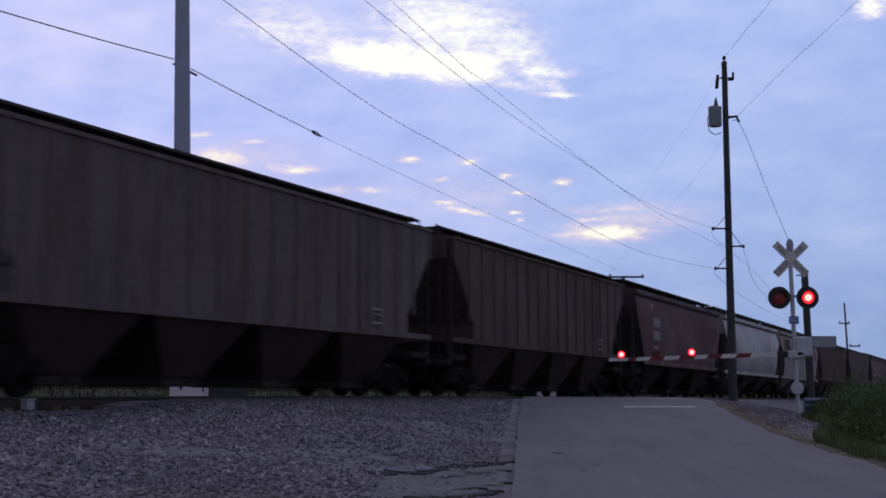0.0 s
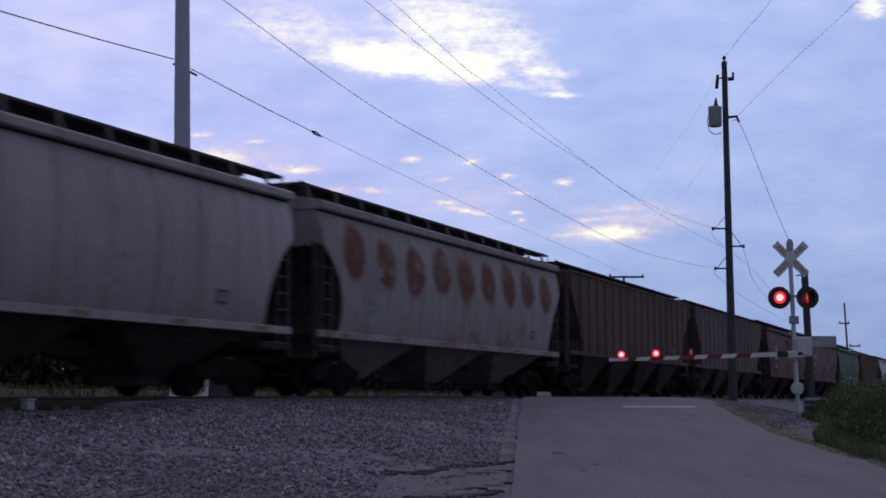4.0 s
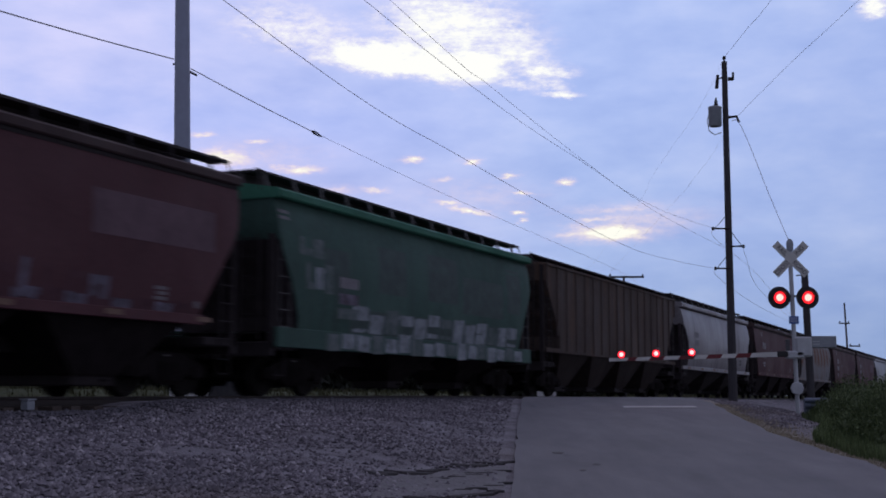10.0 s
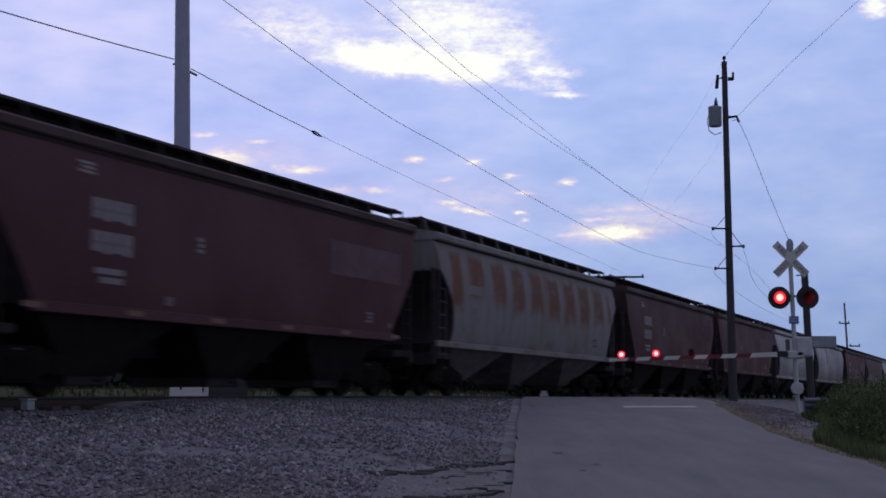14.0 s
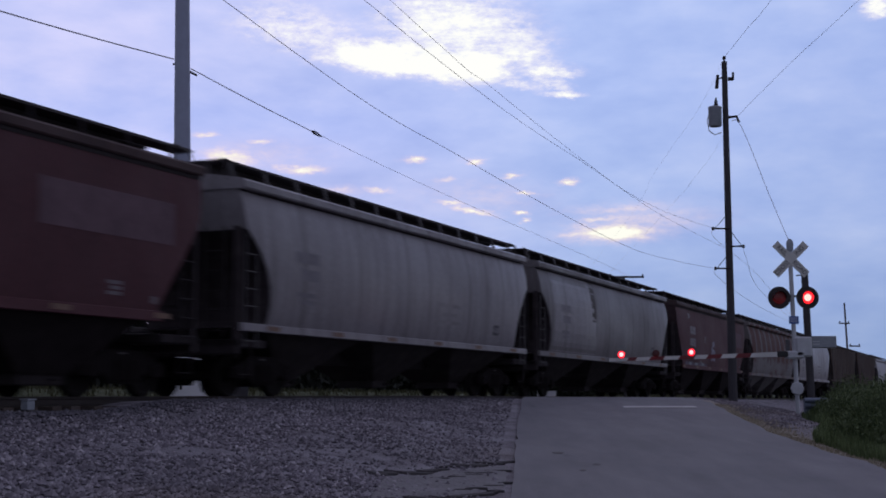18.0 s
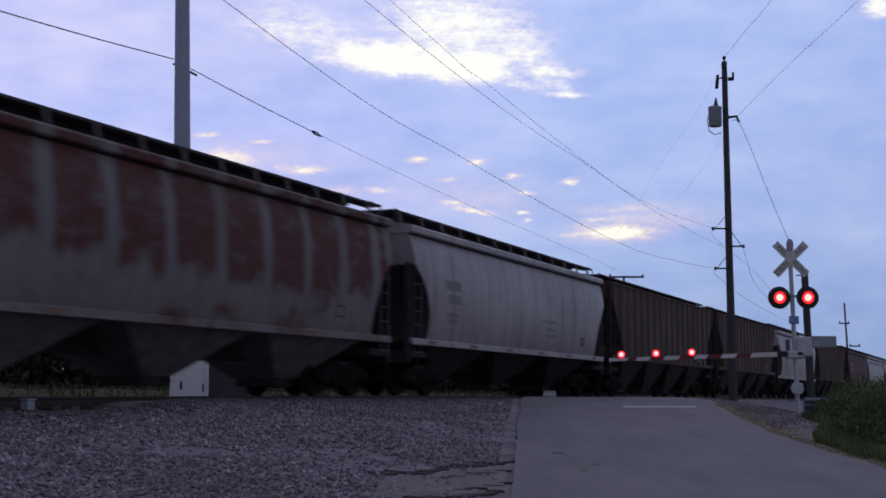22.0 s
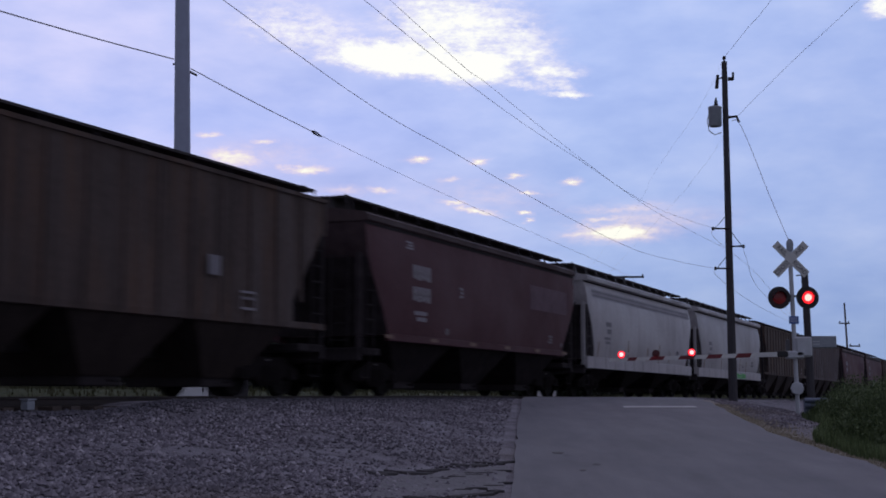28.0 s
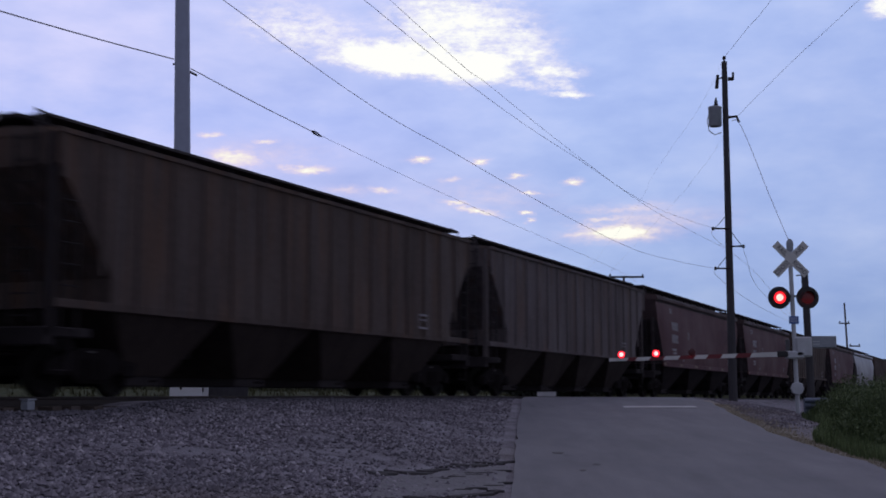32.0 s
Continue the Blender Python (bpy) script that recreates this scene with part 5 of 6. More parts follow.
def wood_pole():
    p = Vector((9.32, 42.0, -0.25))
    t = thing("wooden_pole", "dark wooden utility pole with a transformer", "utility pole", at=p)
    part("shaft", Mesh().tube([(0.0, 0, -0.8), (-0.02, 0, 5), (-0.03, 0, 11.2)], [0.15, 0.115, 0.09], 16), M_WOOD, t, smooth=True)
    can = Mesh().lathe([(0, 0.02), (0, 0.19), (0.04, 0.215), (0.58, 0.215), (0.62, 0.225), (0.66, 0.2), (0.69, 0.05)], (-0.40, -0.12, 9.0), (0, 0, 1), 20)
    tr = part("transformer", can, M_GALV_GREY, t, "grey transformer can", smooth=True)
    part("bushing", Mesh().lathe([(0, 0.05), (0.06, 0.07), (0.1, 0.04), (0.14, 0.065), (0.18, 0.035), (0.28, 0.02)], (-0.36, -0.12, 9.68), (0, 0, 1), 10), M_DARK, tr)
    part("lead", Mesh().tube([(-0.56, -0.12, 9.55), (-0.66, -0.12, 9.2), (-0.6, -0.12, 8.85), (-0.42, -0.12, 8.72), (-0.2, -0.12, 8.8)], 0.015, 6), M_WIRE, tr)
    part("cutout", Mesh().tube([(-0.25, 0, 10.75), (-0.30, 0, 10.3)], [0.05, 0.06], 8), M_DARK, t)
    part("cutout", Mesh().tube([(-0.03, 0, 10.7), (-0.28, 0, 10.6)], 0.025, 6), M_DARK, t)
    part("top_pin", Mesh().lathe([(0, 0.03), (0.12, 0.03), (0.14, 0.06), (0.2, 0.06), (0.24, 0.03)], (-0.03, 0, 11.15), (0, 0, 1), 10), M_DARK, t)
    part("bracket", Mesh().box(0.16, 0, 10.62, 0.16, 0.1, 0.10).box(0.25, 0, 10.72, 0.06, 0.08, 0.24), M_DARK, t)
    part("bracket", Mesh().tube([(0.05, 0, 9.33), (0.32, -0.05, 9.35), (0.40, -0.05, 9.15)], 0.045, 8), M_DARK, t)
    for z, e in ((5.63, -0.55), (5.05, 0.42), (4.33, -0.50)):
        part("brace", Mesh().tube([(e * 0.9, -0.11, z), (0.0, -0.09, z + 0.55)], 0.012, 6), M_DARK, t)
        part("wire_arm", Mesh().tube([(0, -0.1, z), (e, -0.12, z)], 0.028, 8).lathe([(0, 0.02), (0.03, 0.05), (0.08, 0.05), (0.12, 0.02)], (e, -0.12, z - 0.06), (0, 0, 1), 8), M_DARK, t)
    return t


def cross_pole(at, height, arms, label, radius=0.11, group="distant poles", lean=0.0, wood=None):
    wood = wood or M_WOOD
    t = thing("utility_pole", label, "utility pole", group, at=at)
    part("shaft", Mesh().tube([(0, 0, 0), (-lean, 0, height)], [radius, radius * 0.7], 10), wood, t)
    for z, a, b in arms:
        part("crossarm", Mesh().box((a + b) / 2, -0.12, z, b - a, 0.1, 0.13), wood, t)
        for x in (a + 0.1, b - 0.1):
            part("insulator", Mesh().lathe([(0, 0.03), (0.05, 0.06), (0.12, 0.05), (0.16, 0.02)], (x, -0.12, z + 0.06), (0, 0, 1), 8), M_DARK, t)
    return t


steel_pole()
wood_pole()
cross_pole((12.56, 90.0, -0.4), 8.55, [(8.5, -1.05, 1.4)], "distant wooden pole with one crossarm")
cross_pole((37.4, 120.0, -0.5), 8.9, [(7.0, -0.9, 0.1), (4.9, 0.0, 1.0), (2.6, -0.9, 0.1)], "distant pole with side arms, haze put into its pale grey", lean=0.3, wood=M_HAZY_WOOD)

# short dark post beside the signal
post = thing("wooden_post", "dark short wooden post beside the crossing signal", "post", at=(10.80, 38.6, -0.5))
part("shaft", Mesh().tube([(0.09, 0, -0.6), (-0.02, 0, 4.1)], [0.12, 0.105], 12), M_WOOD, post, smooth=True)
part("bracket", Mesh().tube([(0, -0.1, 4.06), (-0.3, -0.12, 4.04)], 0.02, 6), M_DARK, post)
box_ = part("equipment_box", Mesh().box(0.45, 0, 2.07, 0.72, 0.4, 0.35, 0.02), M_GALV_GREY, post, "grey metal equipment box")
for z in (2.0, 2.08):
    part("louvre", Mesh().box(0.2, -0.205, z, 0.2, 0.02, 0.03), M_SILVER, box_)

# wires along the near poles and behind the track
wire("overhead_wire", [by_track(-40, 6.9, 8.1), by_track(-17.8, 6.9, 4.62), by_track(-10.36, 6.9, 3.93), by_track(-1.17, 6.9, 3.50), by_track(4.32, 6.9, 3.61), by_track(9.0, 6.9, 3.83)], 0.0046, "thin dark overhead wire on the wooden pole")
wire("overhead_wire", [by_track(-40, 6.9, 8.9), by_track(-14.21, 6.9, 5.63), by_track(-3.31, 6.9, 4.92), by_track(2.29, 6.9, 4.78), by_track(9.13, 6.9, 5.06)], 0.0042, "thin dark overhead wire on the wooden pole")
wire("overhead_wire", [by_track(-40, 5.5, 10.8), by_track(-10.55, 5.5, 6.85), by_track(-5.78, 5.5, 6.34), by_track(1.72, 5.5, 5.74), by_track(7.77, 5.5, 5.44), by_track(12.9, 6.4, 4.88)], 0.0042, "thin dark overhead wire on the wooden pole")
wire("overhead_wire", [by_track(-25, -5.9, 7.9), by_track(-7.71, -5.9, 8.81), by_track(-0.96, -5.9, 9.29)], 0.018, "dark cable dead-ended at the steel pole")
wire("overhead_wire", [by_track(-0.14, -5.9, 9.21), by_track(3.3, -5.9, 8.93), by_track(7.1, -5.9, 8.68)], 0.015, "dark cable spliced behind the train")
wire("overhead_wire", [by_track(7.1, -5.9, 8.68), by_track(18.5, -5.9, 8.10), by_track(41.82, -5.9, 7.23), by_track(57, -8.6, 7.6)], 0.0065, "thin cable running behind the train")
joint = Mesh()
for dz in (-0.045, 0.045):
    joint.tube([by_track(6.75, -5.9, 8.70), by_track(6.95, -5.9, 8.69 + dz), by_track(7.2, -5.9, 8.67 + dz * 0.8), by_track(7.45, -5.9, 8.64)], 0.022, 6)
joint = new("cable_splice", joint.data("cable_splice", M_DARK))
tagged(joint, "dark splice clamp on the overhead cable", "cable splice")
top = Vector((9.30, 42.0, 11.1))
wire("overhead_wire", [top, (9.6, 40.0, 11.5), (9.87, 38.0, 11.82), (10.6, 30.0, 13.2)], 0.006, "thin overhead wire at the pole top")
wire("overhead_wire", [(9.66, 42.0, 9.1), (11.05, 40.0, 10.5), (12.5, 38.0, 11.82), (18.0, 30.0, 17.0)], 0.006, "thin overhead wire leaving the pole")
wire("service_wire", [(9.5, 42.0, 8.95), (9.66, 41.8, 8.9), (9.75, 40.6, 7.8), (9.75, 38.6, 6.1), (9.62, 35.95, 4.3)], 0.009, "service wire dropping to the crossing signal")
wire("overhead_wire", [top, (8.9, 44.5, 9.9), (8.3, 50.0, 8.7), (8.4, 70.0, 7.4), (11.0, 200.0, 6.0)], 0.0022, "faint thin wire leaving the pole top")
wire("overhead_wire", [(9.2, 42.0, 8.4), (8.9, 46.0, 7.6), (9.0, 60.0, 7.0), (14.0, 200.0, 6.0)], 0.0022, "faint thin wire leaving the pole")
for z, dx in ((5.38, -0.55), (4.08, -0.5), (4.8, 0.42)):
    wire("overhead_wire", [(9.32 + dx, 41.88, z), (9.9 + dx, 44.0, z - 0.15), (14.0, 57.0, z - 0.3), (26.0, 95.0, 5.0)], 0.006, "thin wire running on along the poles")

# ---- guard rail ----
def guard_rail():
    t = thing("guard_rail", "short galvanised guard rail end in the weeds by the crossing", "guard rail", at=(9.14, 33.0, 0.0))
    prof = [(0.0, -0.05), (-0.03, -0.07), (-0.07, -0.10), (-0.07, -0.14), (-0.03, -0.17), (0.0, -0.19), (-0.03, -0.21), (-0.07, -0.24), (-0.07, -0.28), (-0.03, -0.31), (0.0, -0.33)]
    prof = prof + [(y + 0.012, z) for y, z in reversed(prof)]
    part("beam", Mesh().loft([[(x, y + 0.25 * x, z) for y, z in prof] for x in (-0.02, 3.2)]), M_BEAM, t, "corrugated steel beam")
    for x in (0.06, 1.9):
        part("post", Mesh().box(x, 0.10 + 0.25 * x, -0.62, 0.13, 0.15, 1.1, 0.01), M_BEAM, t)
    return t


guard_rail()


# ---- broken asphalt at the road's edge ----
def broken_asphalt():
    """Old asphalt left beside the road: one low worn slab, and the dark gaps along and across it."""
    rng = random.Random(31)
    far, near = ((-0.85, 17.9), (1.1, 21.0)), ((-0.9, 14.5), (0.85, 17.4))
    slab, rows = Mesh(), []
    for i in range(23):
        u = i / 22
        ax, ay = far[0][0] + (far[1][0] - far[0][0]) * u, far[0][1] + (far[1][1] - far[0][1]) * u + 0.25 * noise.noise((u * 6, 1.0, 0.0))
        bx, by = near[0][0] + (near[1][0] - near[0][0]) * u, near[0][1] + (near[1][1] - near[0][1]) * u + 0.3 * noise.noise((u * 7, 4.0, 0.0))
        row = []
        for k in range(9):
            x, y = bx + (ax - bx) * k / 8, by + (ay - by) * k / 8
            row.append((x, y, ground_height(x, y) + (0.024 if 0 < k < 8 and 0 < i < 22 else -0.03)))
        rows.append(row)
    slab.loft(rows, closed=False)
    ob = new("broken_asphalt", slab.data("broken_asphalt", M_OLD_ASPHALT, True))
    tagged(ob, "low worn slab of old grey asphalt beside the road", "broken asphalt", kind="stuff")
    # Cracks are dark slivers laid on top, not cut into the slab.
    gaps = Mesh()
    for (x0, y0), (x1, y1), count, wide in ((far[0], far[1], 15, 0.16), (near[0], near[1], 12, 0.13), ((0.0, 18.2), (0.95, 19.6), 6, 0.08), ((0.3, 17.0), (1.0, 18.2), 4, 0.09)):
        for k in range(count):
            u = (k + rng.uniform(-0.3, 0.3)) / count
            cx, cy = x0 + (x1 - x0) * u, y0 + (y1 - y0) * u + rng.uniform(-0.12, 0.12)
            long, w = rng.uniform(0.10, 0.26), wide * rng.uniform(0.4, 1.1)
            top = [(cx - long, cy - long * 0.5), (cx - long * 0.2, cy - w * 0.6), (cx + long, cy + long * 0.4), (cx + long * 0.8, cy + long * 0.4 + w * 0.5), (cx, cy + w * 0.7), (cx - long * 0.8, cy - long * 0.2)]
            top = [(x, y, ground_height(x, y) + 0.031) for x, y in top]
            gaps.loft([[(x, y, z - 0.03) for x, y, z in top], top])
    part("crack", gaps, M_GAP, ob, "dark slivers for the cracks")
    return ob


broken_asphalt()


# ---- cabinet behind the track ----
def cabinet():
    """Signal cabinet in line with the track: its white end faces down the track, its long side the train."""
    p = Vector((-6.285, 35.0, -0.35))
    t = thing("trackside_cabinet", "signal cabinet with a pale aluminium end behind the track", "cabinet", at=p, turn=math.atan2(SIDE.y, SIDE.x))
    # Side darker, end paler: the train's shade and open sky put into the colours.
    part("case", Mesh().box(-0.622, 1.01, 0.95, 1.245, 1.98, 1.8, 0.02), M_CASE, t, "case with the train's shade put into its grey")
    part("end_panel", Mesh().box(-0.622, 0.01, 0.95, 1.245, 0.02, 1.8, 0.004), M_ALUMINIUM, t, "pale aluminium end panel")
    part("roof", Mesh().slab([(-1.32, 1.86), (0.08, 1.86), (0.08, 1.92), (-0.62, 2.08), (-1.32, 1.92)], "y", -0.08, 2.08), M_GALV_GREY, t)
    part("door", Mesh().box(-0.66, -0.008, 1.0, 0.98, 0.016, 1.55, 0.005), M_ALUMINIUM, t)
    part("handle", Mesh().box(-0.86, -0.03, 0.62, 0.06, 0.03, 0.22, 0.008), M_DARK, t)
    for z in (0.55, 1.4):
        part("hinge", Mesh().tube([(-0.15, -0.03, z - 0.1), (-0.15, -0.03, z + 0.1)], 0.018, 8), M_DARK, t)
    part("plinth", Mesh().box(-0.622, 1.0, 0.0, 1.40, 2.2, 0.12, 0.02), M_GALV_GREY, t)
    return t


cabinet()


def small_box(at, size, material, label, name, turn=0.0):
    t = thing(name, label, name.replace("_", " "), at=at, turn=turn)
    part("case", Mesh().box(0, 0, size[2] / 2, *size, 0.012), material, t)
    part("lid", Mesh().box(0, 0, size[2] + 0.012, size[0] + 0.03, size[1] + 0.03, 0.025, 0.004), material, t)
    return t


small_box(by_track(-14.55, 1.35, -0.20), (0.17, 0.14, 0.15), M_GALV_GREY, "small grey box beside the rail", "junction_box", HEAD)
small_box((4.75, 60.0, -0.45), (0.85, 0.3, 0.60), M_WHITE_BOX, "small white marker box beyond the crossing", "marker_box")


# ---- ballast and weeds ----
def scatter_stones():
    """Crushed stone along the track and over the gravel, thinner farther off."""
    rng = np.random.default_rng(3)
    base = np.array([(1, 0, 0), (-1, 0, 0), (0, 1, 0), (0, -1, 0), (0, 0, 1), (0, 0, -1)], float)
    tris = np.array([(0, 2, 4), (2, 1, 4), (1, 3, 4), (3, 0, 4), (2, 0, 5), (1, 2, 5), (3, 1, 5), (0, 3, 5)])
    spots, scale = [], []
    for s0, s1, q0, q1, n in ((-22, 14, 1.5, 3.4, 30000), (-26, 12, 3.0, 10.5, 62000), (14, 60, 1.5, 3.2, 9000), (-2, 34, 3.0, 11.0, 22000)):
        s, q = rng.uniform(s0, s1, n), rng.uniform(q0, q1, n)
        for a, b in zip(s, q):
            p = by_track(a, b)
            if along_line(ROAD_LEFT, p.y) - 0.25 < p.x < along_line(ROAD_RIGHT, p.y) + 0.35 or p.x > 14:
                continue
            if noise.noise((p.x * 0.25, p.y * 0.25, 8.0)) > 0.22 and b > 4.0 and rng.random() < 0.75:
                continue
            away = along_line(ROAD_LEFT, p.y) - p.x
            if a > -12 and 0 < away < 4.5 and b > 2.6 and rng.random() < 0.6 - 0.13 * away:
                continue
            spots.append((p.x, p.y, ground_height(p.x, p.y)))
            # fines on the shoulder by the rail and towards the road
            scale.append(min(1.0, (0.62 if a > -12.5 and b < 2.7 else 1.0) * (0.6 + 0.1 * max(0.0, away))))
    spots, scale = np.array(spots), np.array(scale)
    n = len(spots)
    size = np.clip(0.028 * scale[:, None, None] * np.exp(rng.normal(0, 0.38, (n, 1, 1))), 0.010, 0.08) * rng.uniform(0.7, 1.3, (n, 6, 1))
    v = base[None] * size
    v[:, :, 2] *= 0.75
    v += rng.uniform(-0.008, 0.008, v.shape)
    ang = rng.uniform(0, 6.283, n)
    c, s = np.cos(ang)[:, None], np.sin(ang)[:, None]
    tilt = rng.uniform(-0.5, 0.5, (n, 1))
    z = v[:, :, 2] + tilt * v[:, :, 0]
    x = v[:, :, 0] * c - v[:, :, 1] * s
    y = v[:, :, 0] * s + v[:, :, 1] * c
    v = np.stack([x, y, z], 2) + spots[:, None, :] + np.array([0, 0, 0.012])
    f = tris[None] + (np.arange(n) * 6)[:, None, None]
    me = bpy.data.meshes.new("gravel")
    me.from_pydata(v.reshape(-1, 3), [], f.reshape(-1, 3).tolist())
    me.materials.append(M_STONE)
    return tagged(new("gravel", me), "grey crushed stone ballast and gravel beside the track", "gravel", kind="stuff")


def blades(name, spots, heights, width, material, label, category, seed, bend=0.35):
    """Grass or weed blades: two triangles and a tip each."""
    rng = np.random.default_rng(seed)
    spots = np.asarray(spots)
    n = len(spots)
    h = np.asarray(heights)
    a = rng.uniform(0, 6.283, n)
    lean = rng.uniform(0.05, bend, n) * h
    dx, dy = np.cos(a), np.sin(a)
    w = width * rng.uniform(0.6, 1.4, n)
    px, py = -dy * w, dx * w
    zero = np.zeros(n)
    v = np.stack([np.stack([px, py, zero], 1), np.stack([-px, -py, zero], 1),
                  np.stack([dx * lean * 0.4 - px * 0.9, dy * lean * 0.4 - py * 0.9, h * 0.55], 1),
                  np.stack([dx * lean * 0.4 + px * 0.9, dy * lean * 0.4 + py * 0.9, h * 0.55], 1),
                  np.stack([dx * lean, dy * lean, h], 1)], 1) + spots[:, None, :]
    i = (np.arange(n) * 5)[:, None]
    quads = (i + np.array([0, 1, 2, 3])).tolist()
    tips = (i + np.array([3, 2, 4])).tolist()
    me = bpy.data.meshes.new(name)
    me.from_pydata(v.reshape(-1, 3), [], quads + tips)
    me.materials.append(material)
    return tagged(new(name, me), label, category, kind="stuff")


def leaf_cloud(name, points, small, large, material, label, category, seed):
    """Many small leaves, each a bent pair of triangles."""
    rng = np.random.default_rng(seed)
    p = np.asarray(points)
    n = len(p)
    u = rng.normal(size=(n, 3))
    u[:, 2] = np.abs(u[:, 2]) * 0.8
    u /= np.linalg.norm(u, axis=1)[:, None]
    w = np.cross(u, rng.normal(size=(n, 3)))
    w /= np.linalg.norm(w, axis=1)[:, None]
    size = rng.uniform(small, large, (n, 1))
    v = np.stack([p - u * size, p + w * size * 0.4, p + u * size, p - w * size * 0.4], 1)
    f = (np.arange(n) * 4)[:, None] + np.arange(4)
    me = bpy.data.meshes.new(name)
    me.from_pydata(v.reshape(-1, 3), [], f.tolist())
    me.materials.append(material)
    return tagged(new(name, me), label, category, kind="stuff")


def weeds():
    rng = random.Random(11)
    spots, hs, leaves = [], [], []
    for _ in range(30000):
        y = rng.uniform(17, 34)
        edge = along_line(ROAD_RIGHT, y) + 0.5 + 1.5 * smoothstep(23.5, 30, y) + 0.4 * noise.noise((y * 0.6, 1.0, 2.0))
        x = edge + abs(rng.gauss(0, 1)) * 2.4
        if x > 16:
            continue
        clump = noise.noise((x * 0.6, y * 0.6, 4.0)) * 0.45 + 0.75
        grow = smoothstep(edge - 0.1, edge + 1.3, x)
        tall = 0.15 + 1.35 * grow * clump * smoothstep(17, 25, y)
        g = ground_height(x, y)
        spots.append((x, y, g))
        hs.append(tall * rng.uniform(0.6, 1.05))
        if grow > 0.25:
            for _ in range(6):
                leaves.append((x + rng.gauss(0, 0.08), y + rng.gauss(0, 0.08), g + tall * rng.uniform(0.25, 1.0)))
    blades("weeds", spots, hs, 0.012, M_WEED, "tall green weeds beside the road", "weeds", 5)
    leaf_cloud("weed_leaves", leaves, 0.014, 0.042, M_WEED, "dense green leaves of the tall weeds beside the road", "weeds", 8)
    spots, hs = [], []
    for _ in range(9000):
        y = rng.uniform(17, 31)
        x = along_line(ROAD_RIGHT, y) + 0.35 + 1.5 * smoothstep(23.5, 30, y) + abs(rng.gauss(0, 0.5))
        spots.append((x, y, ground_height(x, y)))
        hs.append(rng.uniform(0.08, 0.30))
    blades("verge_grass", spots, hs, 0.009, M_VERGE, "fresh green grass at the foot of the weeds", "grass", 9)
    spots, hs = [], []
    for _ in range(5200):
        y = rng.uniform(17, 36)
        x = along_line(ROAD_RIGHT, y) + abs(rng.gauss(0.05, 0.4))
        spots.append((x, y, ground_height(x, y)))
        hs.append(rng.uniform(0.012, 0.05))
    blades("dry_grass", spots, hs, 0.010, M_DRY, "short dry grass on the road verge", "grass", 6)
    spots, hs = [], []
    for _ in range(40000):
        s, q = rng.uniform(-20, 260), -5.5 - abs(rng.gauss(0, 1)) * 14
        p = by_track(s, q)
        spots.append((p.x, p.y, ground_height(p.x, p.y)))
        hs.append(rng.uniform(0.08, 0.24))
    blades("field_grass", spots, hs, 0.03, M_CROP, "green field grass behind the track", "grass", 7)


def thicket():
    """A dense dark row of brush behind the field edge, leaf by leaf, with one small hole in it."""
    rng = np.random.default_rng(21)
    n = 210000
    s, q = rng.uniform(-22, 190, n), rng.uniform(-27, -18, n)
    top = 7.0 + 0.6 * np.sin(s * 0.5) + 0.5 * np.sin(s * 1.3 + 1.0) - 5.6 * np.clip((s - 25) / 45, 0, 1)
    z = rng.uniform(0, 1, n) ** 1.35 * np.clip(top, 0.7, 8.0)
    p = np.stack([TRACK.x + ALONG.x * s + SIDE.x * q, TRACK.y + ALONG.y * s + SIDE.y * q, z], 1)
    hole = (np.abs(p[:, 0] / p[:, 1] + 0.123) < 0.0042) & (np.abs((z - EYE_Z) / p[:, 1] - 0.0155) < 0.0042)
    p = p[~hole]
    n = len(p)
    u = rng.normal(size=(n, 3))
    u /= np.linalg.norm(u, axis=1)[:, None]
    w = np.cross(u, rng.normal(size=(n, 3)))
    w /= np.linalg.norm(w, axis=1)[:, None]
    size = rng.uniform(0.14, 0.32, (n, 1))
    v = np.stack([p - u * size, p + w * size * 0.5, p + u * size, p - w * size * 0.5], 1)
    f = (np.arange(n) * 4)[:, None] + np.arange(4)
    me = bpy.data.meshes.new("thicket")
    me.from_pydata(v.reshape(-1, 3), [], f.tolist())
    me.materials.append(M_THICKET)
    return tagged(new("thicket", me), "dark dense brush behind the field", "bushes", kind="stuff")


scatter_stones()
weeds()
thicket()


# ---- what moves ----
# flashes that start a little late or end a little early
LATE, EARLY = {13: 0.07, 46: 0.06}, {38: -0.06}


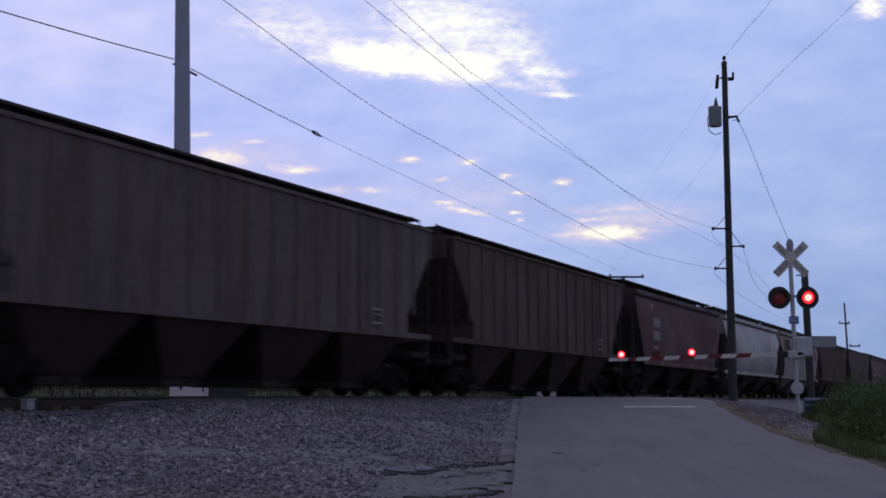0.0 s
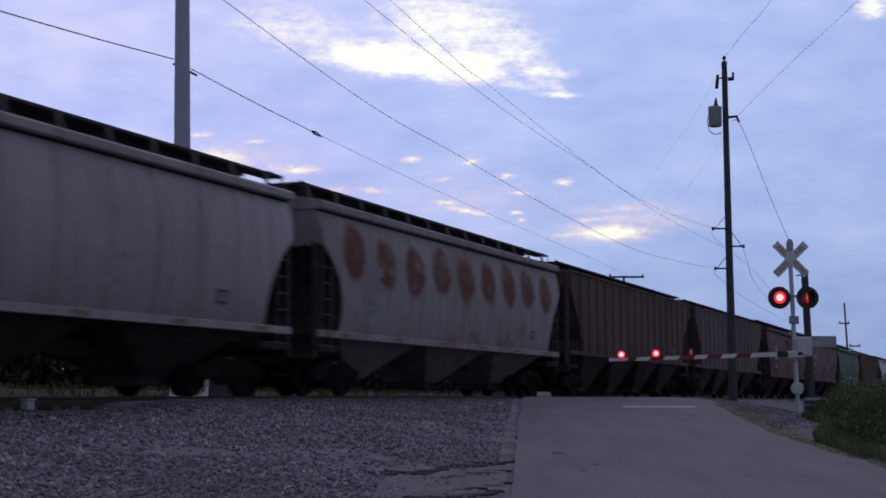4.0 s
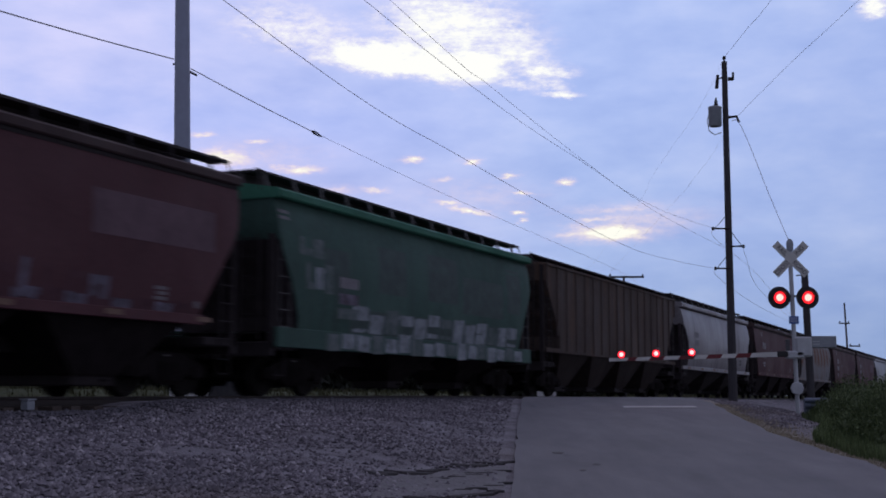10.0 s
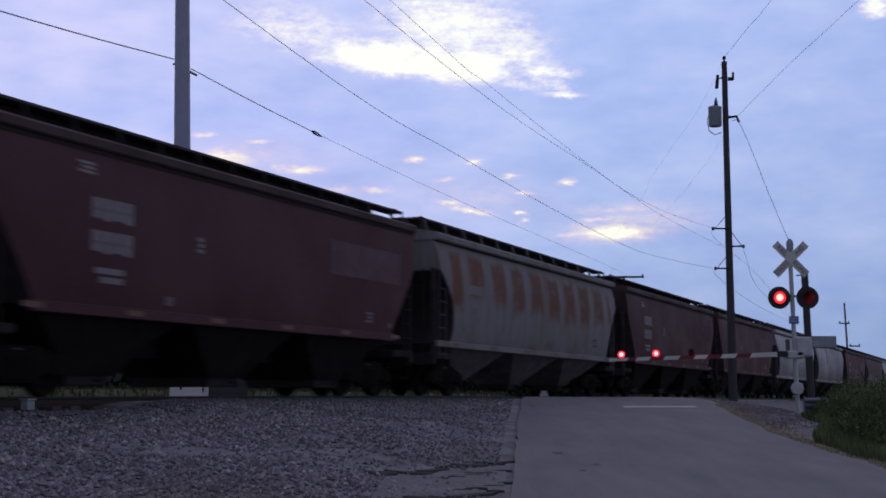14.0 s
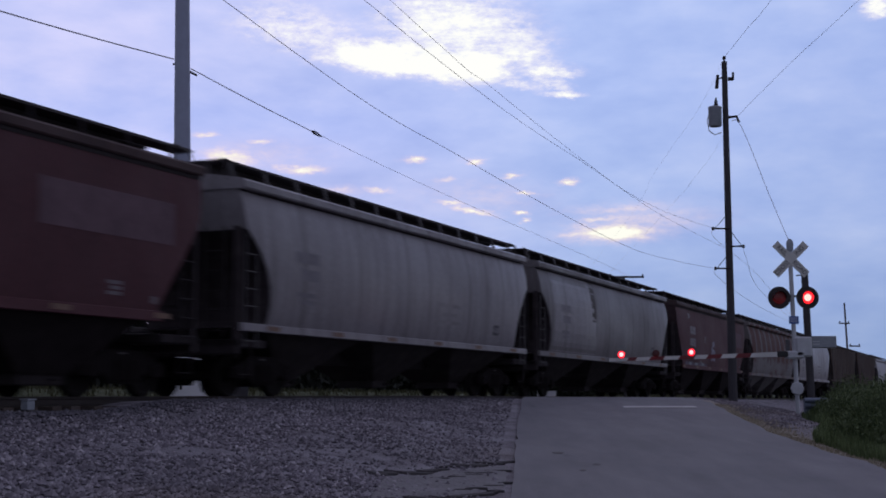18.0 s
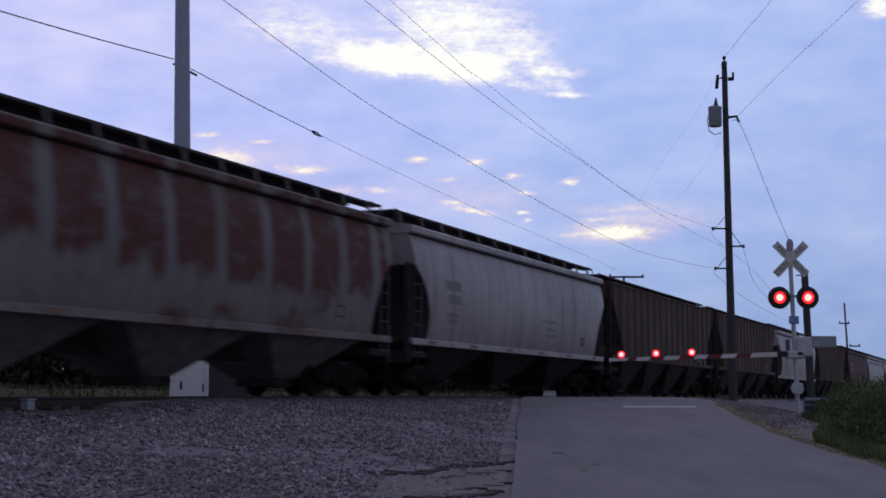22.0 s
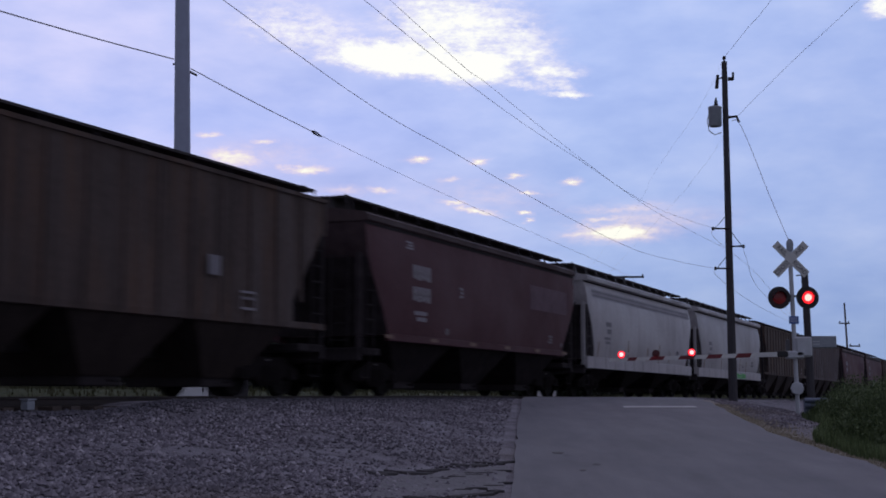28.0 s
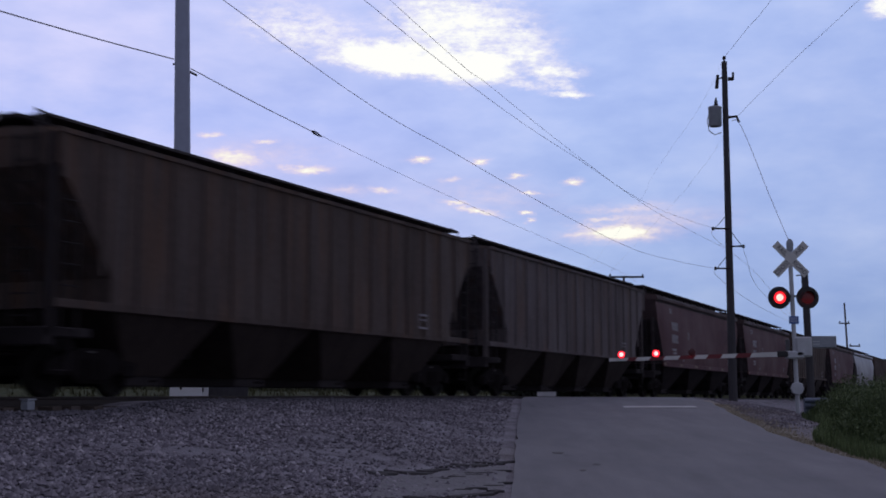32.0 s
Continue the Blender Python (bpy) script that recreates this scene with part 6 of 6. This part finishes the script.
def motions():
    # the train rolls past and gathers speed slowly
    for car, start, middle in CARS:
        rows = []
        for t in range(0, int(CLIP) + 1, 2):
            s = rolled(start - MARK) - rolled(t) + middle
            low, high = grade(s + 6.0), grade(s - 6.0)
            rows.append((float(t), pose(*by_track(s, 0.0, (low + high) / 2), 0, -math.degrees(math.atan2(high - low, 12.0)), math.degrees(HEAD))))
        walk(car, rows)
    # the clouds drift slowly to the right
    walk(SKY, [(0.0, pose(0, 0, 0, 0, 0, 0.25)), (CLIP / 2, pose(0, 0, 0)), (CLIP, pose(0, 0, 0, 0, 0, -0.25))])
    # the flashers take turns: a lens that shows its lit face, then turns it away
    beat, first = 0.6065, 0.18
    for key, odd in (("left", 0), ("right", 1)):
        spans = []
        n = -1
        while first + beat * n < CLIP + 1:
            if n % 2 == odd:
                spans.append((first + beat * n + LATE.get(n, 0.0), first + beat * (n + 1) + EARLY.get(n, 0.0)))
            n += 1
        for lens, at in LENSES[key]:
            rows, last = [], -1.0

            def put(t, angle):
                if 0.0 <= t <= CLIP and t > rows[-1][0] + 0.02:
                    rows.append((t, pose(*at, 0, 0, angle)))
            lit0 = any(a <= 0.0 <= b for a, b in spans)
            rows.append((0.0, pose(*at, 0, 0, 0 if lit0 else 180)))
            for a, b in spans:
                for k, ang in enumerate((180, 120, 60, 0)):
                    put(a - 0.04 + (k - 3) / 45, ang)
                for k, ang in enumerate((0, -60, -120, -180)):
                    put(b + 0.15 + k / 45, ang)
            end_lit = any(a <= CLIP <= b for a, b in spans)
            put(CLIP, 0 if end_lit else 180)
            walk(lens, rows)
    # wheels roll: one truck's two wheelsets are keyed, the rest share their turning
    wheelsets = [[], []]
    for car, _, _ in CARS:
        for truck in (o for o in car.children if o.name.startswith("truck")):
            pair = sorted((o for o in truck.children if o.name.startswith("wheelset")), key=lambda o: o.location.x)
            for k in (0, 1):
                wheelsets[k].append(pair[k])
    step = 80.0
    rate = math.degrees(SPEED / WHEEL_R)
    count = int(rate * CLIP / step) + 1
    for group in wheelsets:
        first = group[0]
        at = first.location.copy()
        walk(first, [(CLIP * i / count, pose(*at, 0, rate * CLIP * i / count, 0)) for i in range(count + 1)])
        act, slot = first.animation_data.action, first.animation_data.action_slot
        for other in group[1:]:
            other.rotation_mode = "QUATERNION"
            data = other.animation_data_create()
            data.action = act
            data.action_slot = slot


motions()
